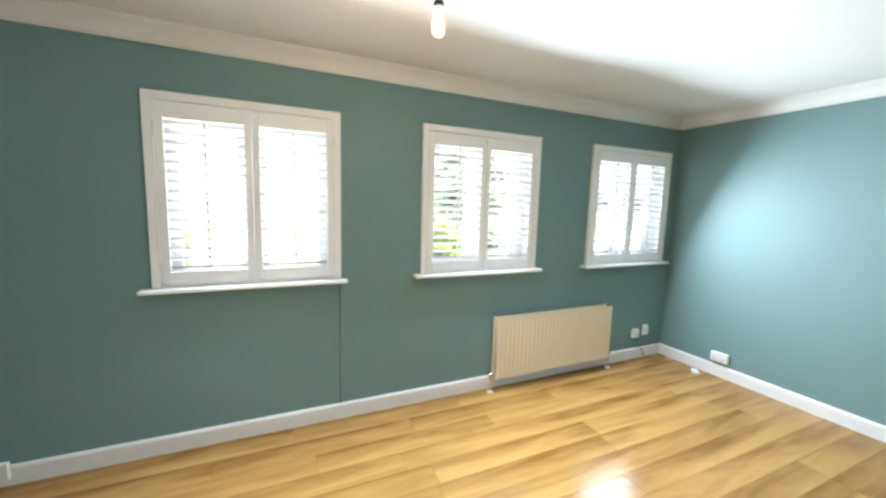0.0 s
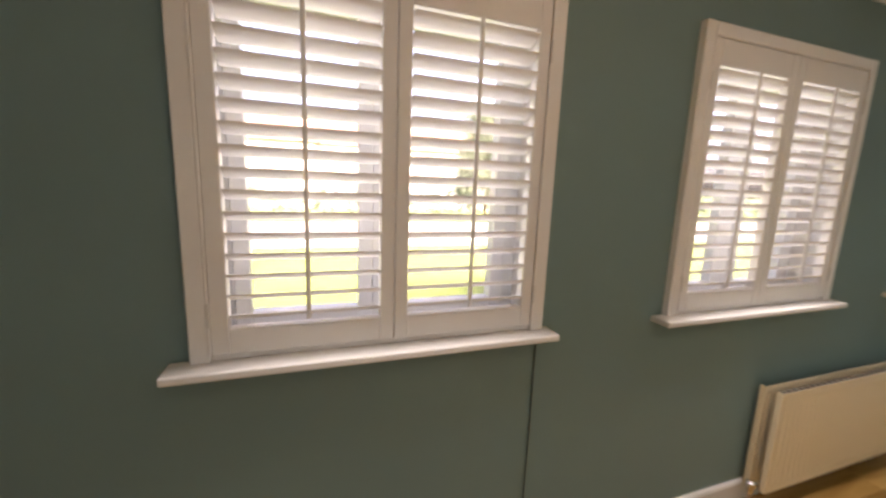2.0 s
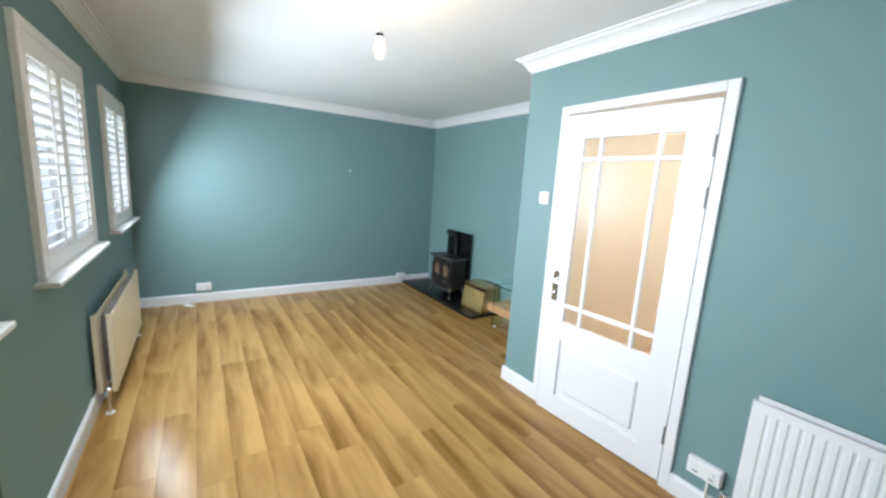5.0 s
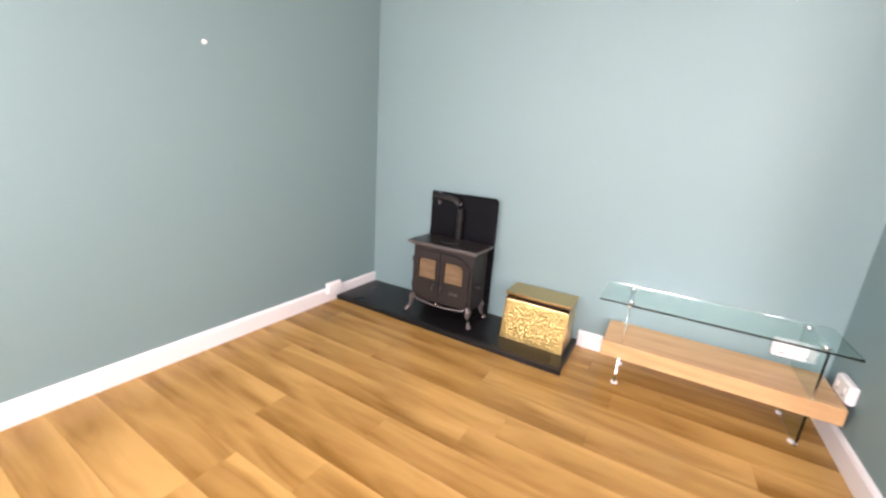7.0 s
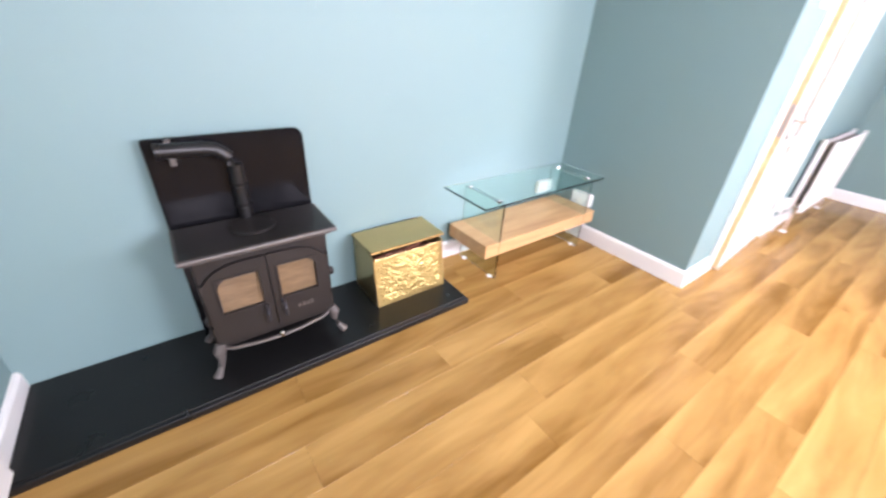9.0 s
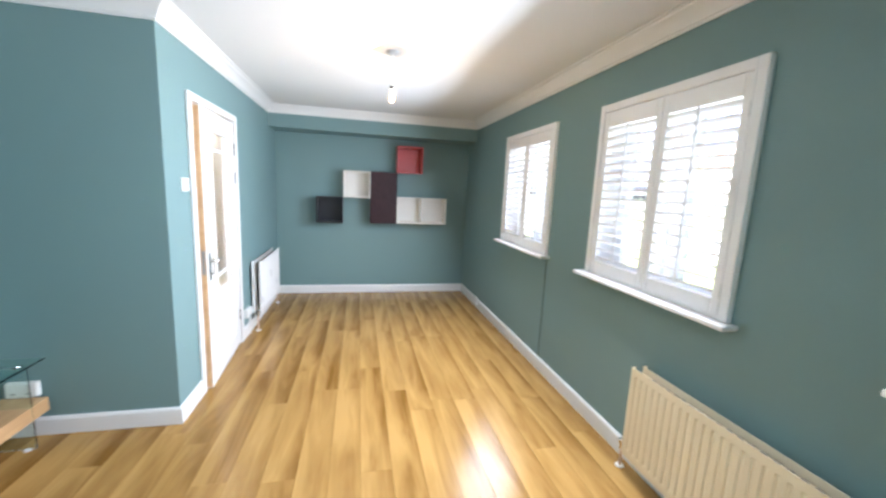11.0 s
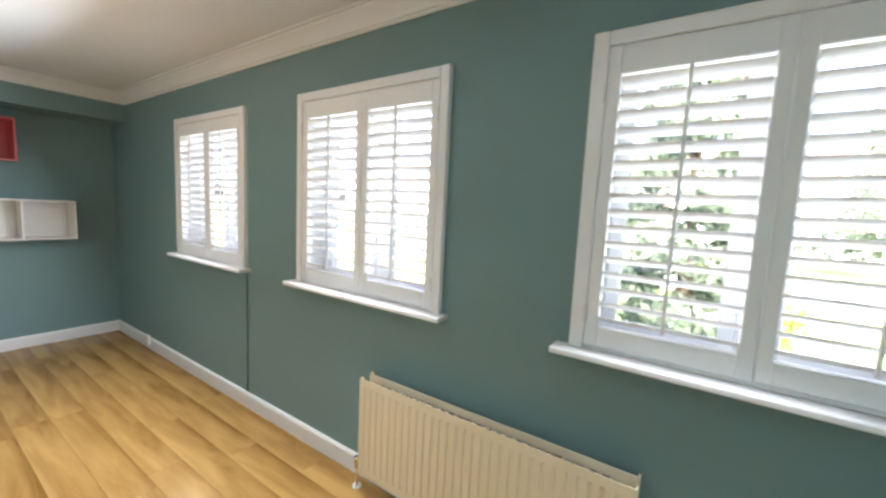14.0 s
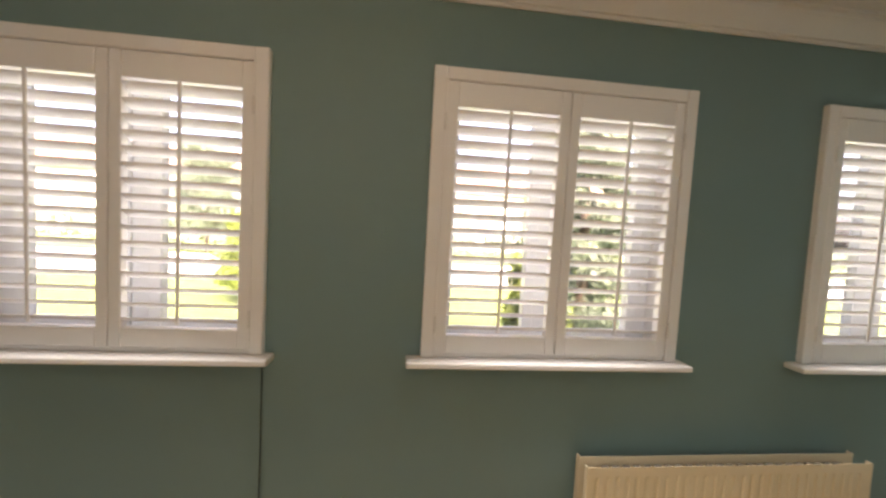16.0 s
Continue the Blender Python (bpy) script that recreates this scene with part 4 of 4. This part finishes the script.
# ---- glass table with an oak block ----
def glass_table():
    t = thing("glass_table", (3.44, -3.42, 0), "green-edged glass table with a floating oak shelf block", "table")
    x0, x1, y0, y1, z = 2.928, 3.945, -3.602, -3.245, 0.478
    top = boxed(x0, x1, y0, y1, z, z + 0.010, 0.0015)
    part("tabletop", top, GLASS_TABLE, t, "clear green-tinted glass top").visible_shadow = False
    legs = (3.032, 3.797)
    for lx in legs:
        leg = part("leg", boxed(lx - 0.005, lx + 0.005, y0 + 0.015, y1 - 0.012, 0.006, z - 0.008, 0.001), GLASS_TABLE, t, "upright glass leg panel")
        leg.visible_shadow = False
        for ly in (y0 + 0.06, y1 - 0.055):
            part("top_fixing", lathed((lx, ly, z - 0.008), [(0.019, 0), (0.021, 0.002), (0.021, 0.0078)], 18), CHROME, leg, "round chrome fixing", smooth=True)
            part("top_button", lathed((lx, ly, z + 0.0102), [(0.016, 0), (0.015, 0.003), (0.004, 0.004)], 18), CHROME, leg, "round chrome button", smooth=True)
            part("foot", lathed((lx, ly, 0.0), [(0.017, 0), (0.017, 0.006), (0.012, 0.007)], 16), PLASTIC, leg, "clear round foot", smooth=True)
        part("cap_rail", boxed(lx - 0.012, lx + 0.012, y0 + 0.05, y1 - 0.05, z - 0.0075, z - 0.0005, 0.001), CHROME, leg, "slim metal rail")
    part("shelf_block", boxed(2.912, 3.893, y0 + 0.005, -3.262, 0.166, 0.247, 0.002), OAK_BLOCK, t, "thick oak veneer block")
    return t


glass_table()


# ---- cube shelves on the end wall ----
SF = 0.155


def cube_shelf(name, y0, y1, z0, z1, material, label, cells=1, closed=False):
    s = thing(name, (XL, (y0 + y1) / 2, z0), label, "shelf", "cube wall shelves")
    t, xb, xf = 0.014, XL + 0.0005, SF
    for nm, a in (("bottom_board", (y0, y1, z0, z0 + t)), ("top_board", (y0, y1, z1 - t, z1)),
                  ("side_board", (y0, y0 + t, z0 + t, z1 - t)), ("side_board", (y1 - t, y1, z0 + t, z1 - t))):
        part(nm, boxed(xb, xf, a[0], a[1], a[2], a[3], 0.001), material, s)
    part("back_board", boxed(xb + 0.004, xb + 0.012, y0 + t, y1 - t, z0 + t, z1 - t), material, s)
    if cells == 2:
        m = (y0 + y1) / 2
        part("divider", boxed(xb + 0.012, xf - 0.001, m - t / 2, m + t / 2, z0 + t, z1 - t, 0.001), material, s)
    if closed:
        part("cabinet_door", boxed(xf - 0.004, xf + 0.012, y0 + 0.001, y1 - 0.001, z0 + 0.001, z1 - 0.001, 0.002), material, s, "flat dark veneered door")
    return s


cube_shelf("wall_shelf", -2.095, -1.755, 1.010, 1.352, SHELF_BLACK, "small black open cube shelf on the wall")
cube_shelf("wall_shelf", -1.752, -1.400, 1.352, 1.704, SHELF_WHITE, "white open cube shelf on the wall")
cube_shelf("wall_cabinet", -1.398, -1.047, 1.018, 1.706, SHELF_BROWN, "tall black-brown closed wall cabinet", closed=True)
cube_shelf("wall_shelf", -1.050, -0.702, 1.708, 2.062, SHELF_RED, "red open cube shelf on the wall")
cube_shelf("wall_shelf", -1.044, -0.352, 1.024, 1.380, SHELF_WHITE, "white double open cube shelf on the wall", cells=2)


# ---- outdoors ----
GZ = -0.45
bm = bmesh.new()
n = 60
R = 600.0
grid = []
for i in range(n + 1):
    row = []
    for j in range(n + 1):
        u, v = (i / n * 2 - 1), (j / n * 2 - 1)
        x, y = R * u * abs(u) ** 1.5, R * v * abs(v) ** 1.5
        row.append(bm.verts.new((x + 2.9, y, GZ - 0.02 + 0.03 * noise.noise(Vector((x * 0.3, y * 0.3, 0))))))
    grid.append(row)
for a, b in zip(grid, grid[1:]):
    for j in range(n):
        bm.faces.new((a[j], b[j], b[j + 1], a[j + 1]))
solo("ground", bm, LAWN, "green lawn around the house", "lawn", "structure")
solo("pavement", boxed(-12, 18, WT + 0.001, 1.1, GZ - 0.1, GZ + 0.03, 0.01), PAVING, "pale concrete path along the house wall", "path", "structure")
solo("road", boxed(-90, 90, 11.0, 16.5, GZ - 0.12, GZ + 0.035), ROAD, "grey asphalt road beyond the lawn", "road", "structure")
bm = bmesh.new()
box(bm, -90, 90, 10.85, 11.0, GZ - 0.1, GZ + 0.14, 0.02)
box(bm, -90, 90, 16.5, 16.65, GZ - 0.1, GZ + 0.14, 0.02)
solo("kerb", bm, PAVING, "pale concrete kerbs along the road", "kerb", "structure")


def foliage(bm, c, r, count, size, squash=1.0, rng=None):
    """Many small leaf blades in a ragged clump."""
    for _ in range(count):
        d = Vector((rng.gauss(0, 1), rng.gauss(0, 1), rng.gauss(0, 1))).normalized()
        k = r * rng.random() ** 0.4 * (0.75 + 0.5 * abs(noise.noise(d * 2.3 + Vector(c))))
        p = Vector(c) + Vector((d.x * k, d.y * k, d.z * k * squash))
        u = Vector((rng.gauss(0, 1), rng.gauss(0, 1), rng.gauss(0, 1))).normalized()
        v = u.cross(d + Vector((0.01, 0.02, 0.03))).normalized()
        s = size * rng.uniform(0.6, 1.3)
        q = [bm.verts.new(p + s * w) for w in (-u, 0.45 * v, u, -0.45 * v)]
        bm.faces.new(q)


def tree(name, x, y, h, r, leaf, label, category, seed):
    rng = random.Random(seed)
    t = thing(name, (x, y, GZ), label, category)
    bm = bmesh.new()
    tube(bm, [(x, y, GZ - 0.05), (x + 0.03, y, GZ + h * 0.3), (x - 0.02, y + 0.03, GZ + h * 0.75)], [0.09, 0.07, 0.03], 9)
    for k in range(7):
        a = 0.9 * k
        z = GZ + h * (0.25 + 0.07 * k)
        tube(bm, [(x, y, z), (x + 0.5 * r * math.cos(a), y + 0.5 * r * math.sin(a), z + 0.25 * r), (x + 0.85 * r * math.cos(a), y + 0.85 * r * math.sin(a), z + 0.4 * r)], [0.035, 0.022, 0.008], 6)
    part("trunk", bm, BARK, t)
    bm = bmesh.new()
    for k in range(26):
        a, f = 2.4 * k, 0.2 + 0.75 * (k / 25)
        rr = r * (0.75 if f < 0.7 else 0.45)
        foliage(bm, (x + rr * math.cos(a) * 0.8, y + rr * math.sin(a) * 0.8, GZ + h * f), r * 0.5, 520, 0.036 + 0.032 * r, 0.8, rng)
    part("crown", bm, leaf, t)
    return t


tree("garden_tree", 4.97, 2.6, 4.2, 0.62, LEAF, "loose-crowned pale green garden tree on the lawn", "tree", 3)
tree("shrub", 4.2, 2.0, 1.75, 0.30, LEAF_LIGHT, "upright yellow-green shrub close to the house wall", "shrub", 5)
tree("shrub", 5.45, 4.6, 1.35, 0.75, LEAF_LIGHT, "low yellow-green garden shrub under the tree", "shrub", 6)
tree("shrub", -0.4, 7.6, 1.9, 0.8, LEAF_LIGHT, "yellow-green garden shrub near the road", "shrub", 8)
tree("garden_tree", -7.0, 19.0, 5.5, 1.8, LEAF, "green tree across the road", "tree", 11)
tree("garden_tree", 11.5, 19.5, 6.5, 2.2, LEAF, "green tree across the road", "tree", 13)

rng = random.Random(21)
bm = bmesh.new()
for k in range(230):
    foliage(bm, (-66 + 0.6 * k, 21 + 0.3 * math.sin(k), GZ + 1.1 + 0.1 * math.sin(1.7 * k)), 1.05, 85, 0.17, 0.95, rng)
tagged(solo("hedge", bm, LEAF, "long trimmed green hedge across the road", "hedge", "stuff", loc=(3, 21, GZ)))


def house(x, y, w, label):
    h = thing("house", (x, y, GZ), label, "house")
    part("wall", boxed(x - w / 2, x + w / 2, y, y + 7, GZ - 0.2, GZ + 5.0), RENDER, h)
    part("roof", prismed([(y - 0.4, GZ + 4.9), (y + 7.4, GZ + 4.9), (y + 3.5, GZ + 7.6)], "x", x - w / 2 - 0.3, x + w / 2 + 0.3), ROOF, h)
    part("chimney", boxed(x + w / 4, x + w / 4 + 0.7, y + 3.1, y + 3.9, GZ + 6.8, GZ + 8.6), ROOF, h)
    for z in (GZ + 0.9, GZ + 3.3):
        for k in range(9):
            wx = x - w / 2 + w * (k + 0.5) / 9
            win = part("window", boxed(wx - 0.65, wx + 0.65, y - 0.04, y - 0.0005, z, z + 1.2), UPVC, h)
            for s in (-0.3, 0.3):
                part("pane", boxed(wx + s - 0.24, wx + s + 0.24, y - 0.055, y - 0.0405, z + 0.1, z + 1.1), SKY_PANE, win)
    return h


house(-13.9, 30.0, 32.0, "long white rendered house terrace across the road")
house(18.11, 31.0, 32.0, "white rendered house terrace across the road")


# ---- laminate planks ----
PW, PL, SEAM = 0.166, 1.19, -0.362
rng = random.Random(4)
# one end joint of each row, rows counted from the window wall
JOINT = {-2: 2.16, -1: 2.92, 0: 3.46, 1: 2.745, 2: 1.685, 3: 2.85, 5: 1.496, 6: 3.488, 7: 2.62, 8: 2.61, 9: 3.48, 10: 3.939,
         14: 5.04, 15: 4.41, 16: 4.98}
shared = {}


def plank_mesh(length, width):
    key = (round(length, 3), round(width, 3))
    if key not in shared:
        b = bmesh.new()
        lx, wy, c = length / 2 - 0.0003, width / 2 - 0.0003, 0.0006
        lo = [b.verts.new((sx * lx, sy * wy, -0.0078)) for sx, sy in ((-1, -1), (1, -1), (1, 1), (-1, 1))]
        md = [b.verts.new((sx * lx, sy * wy, -c)) for sx, sy in ((-1, -1), (1, -1), (1, 1), (-1, 1))]
        hi = [b.verts.new((sx * (lx - c), sy * (wy - c), 0)) for sx, sy in ((-1, -1), (1, -1), (1, 1), (-1, 1))]
        b.faces.new(hi)
        for p, q in ((lo, md), (md, hi)):
            for i in range(4):
                b.faces.new((p[i], p[(i + 1) % 4], q[(i + 1) % 4], q[i]))
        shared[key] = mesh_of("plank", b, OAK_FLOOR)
    return shared[key]


for row in range(-3, 20):
    lo, hi = max(SEAM - PW * (row + 1), YS), min(SEAM - PW * row, -0.0005)
    if hi - lo < 0.02:
        continue
    xs0 = XC if (lo + hi) / 2 < YD else XL
    cut = JOINT.get(row, rng.uniform(2.0, 3.2))
    cut -= PL * math.ceil((cut - xs0) / PL)
    while cut < XR:
        a, b = max(cut, xs0), min(cut + PL, XR)
        if b - a > 0.03:
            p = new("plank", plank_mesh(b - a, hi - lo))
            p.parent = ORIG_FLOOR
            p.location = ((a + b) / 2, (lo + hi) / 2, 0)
        cut += PL
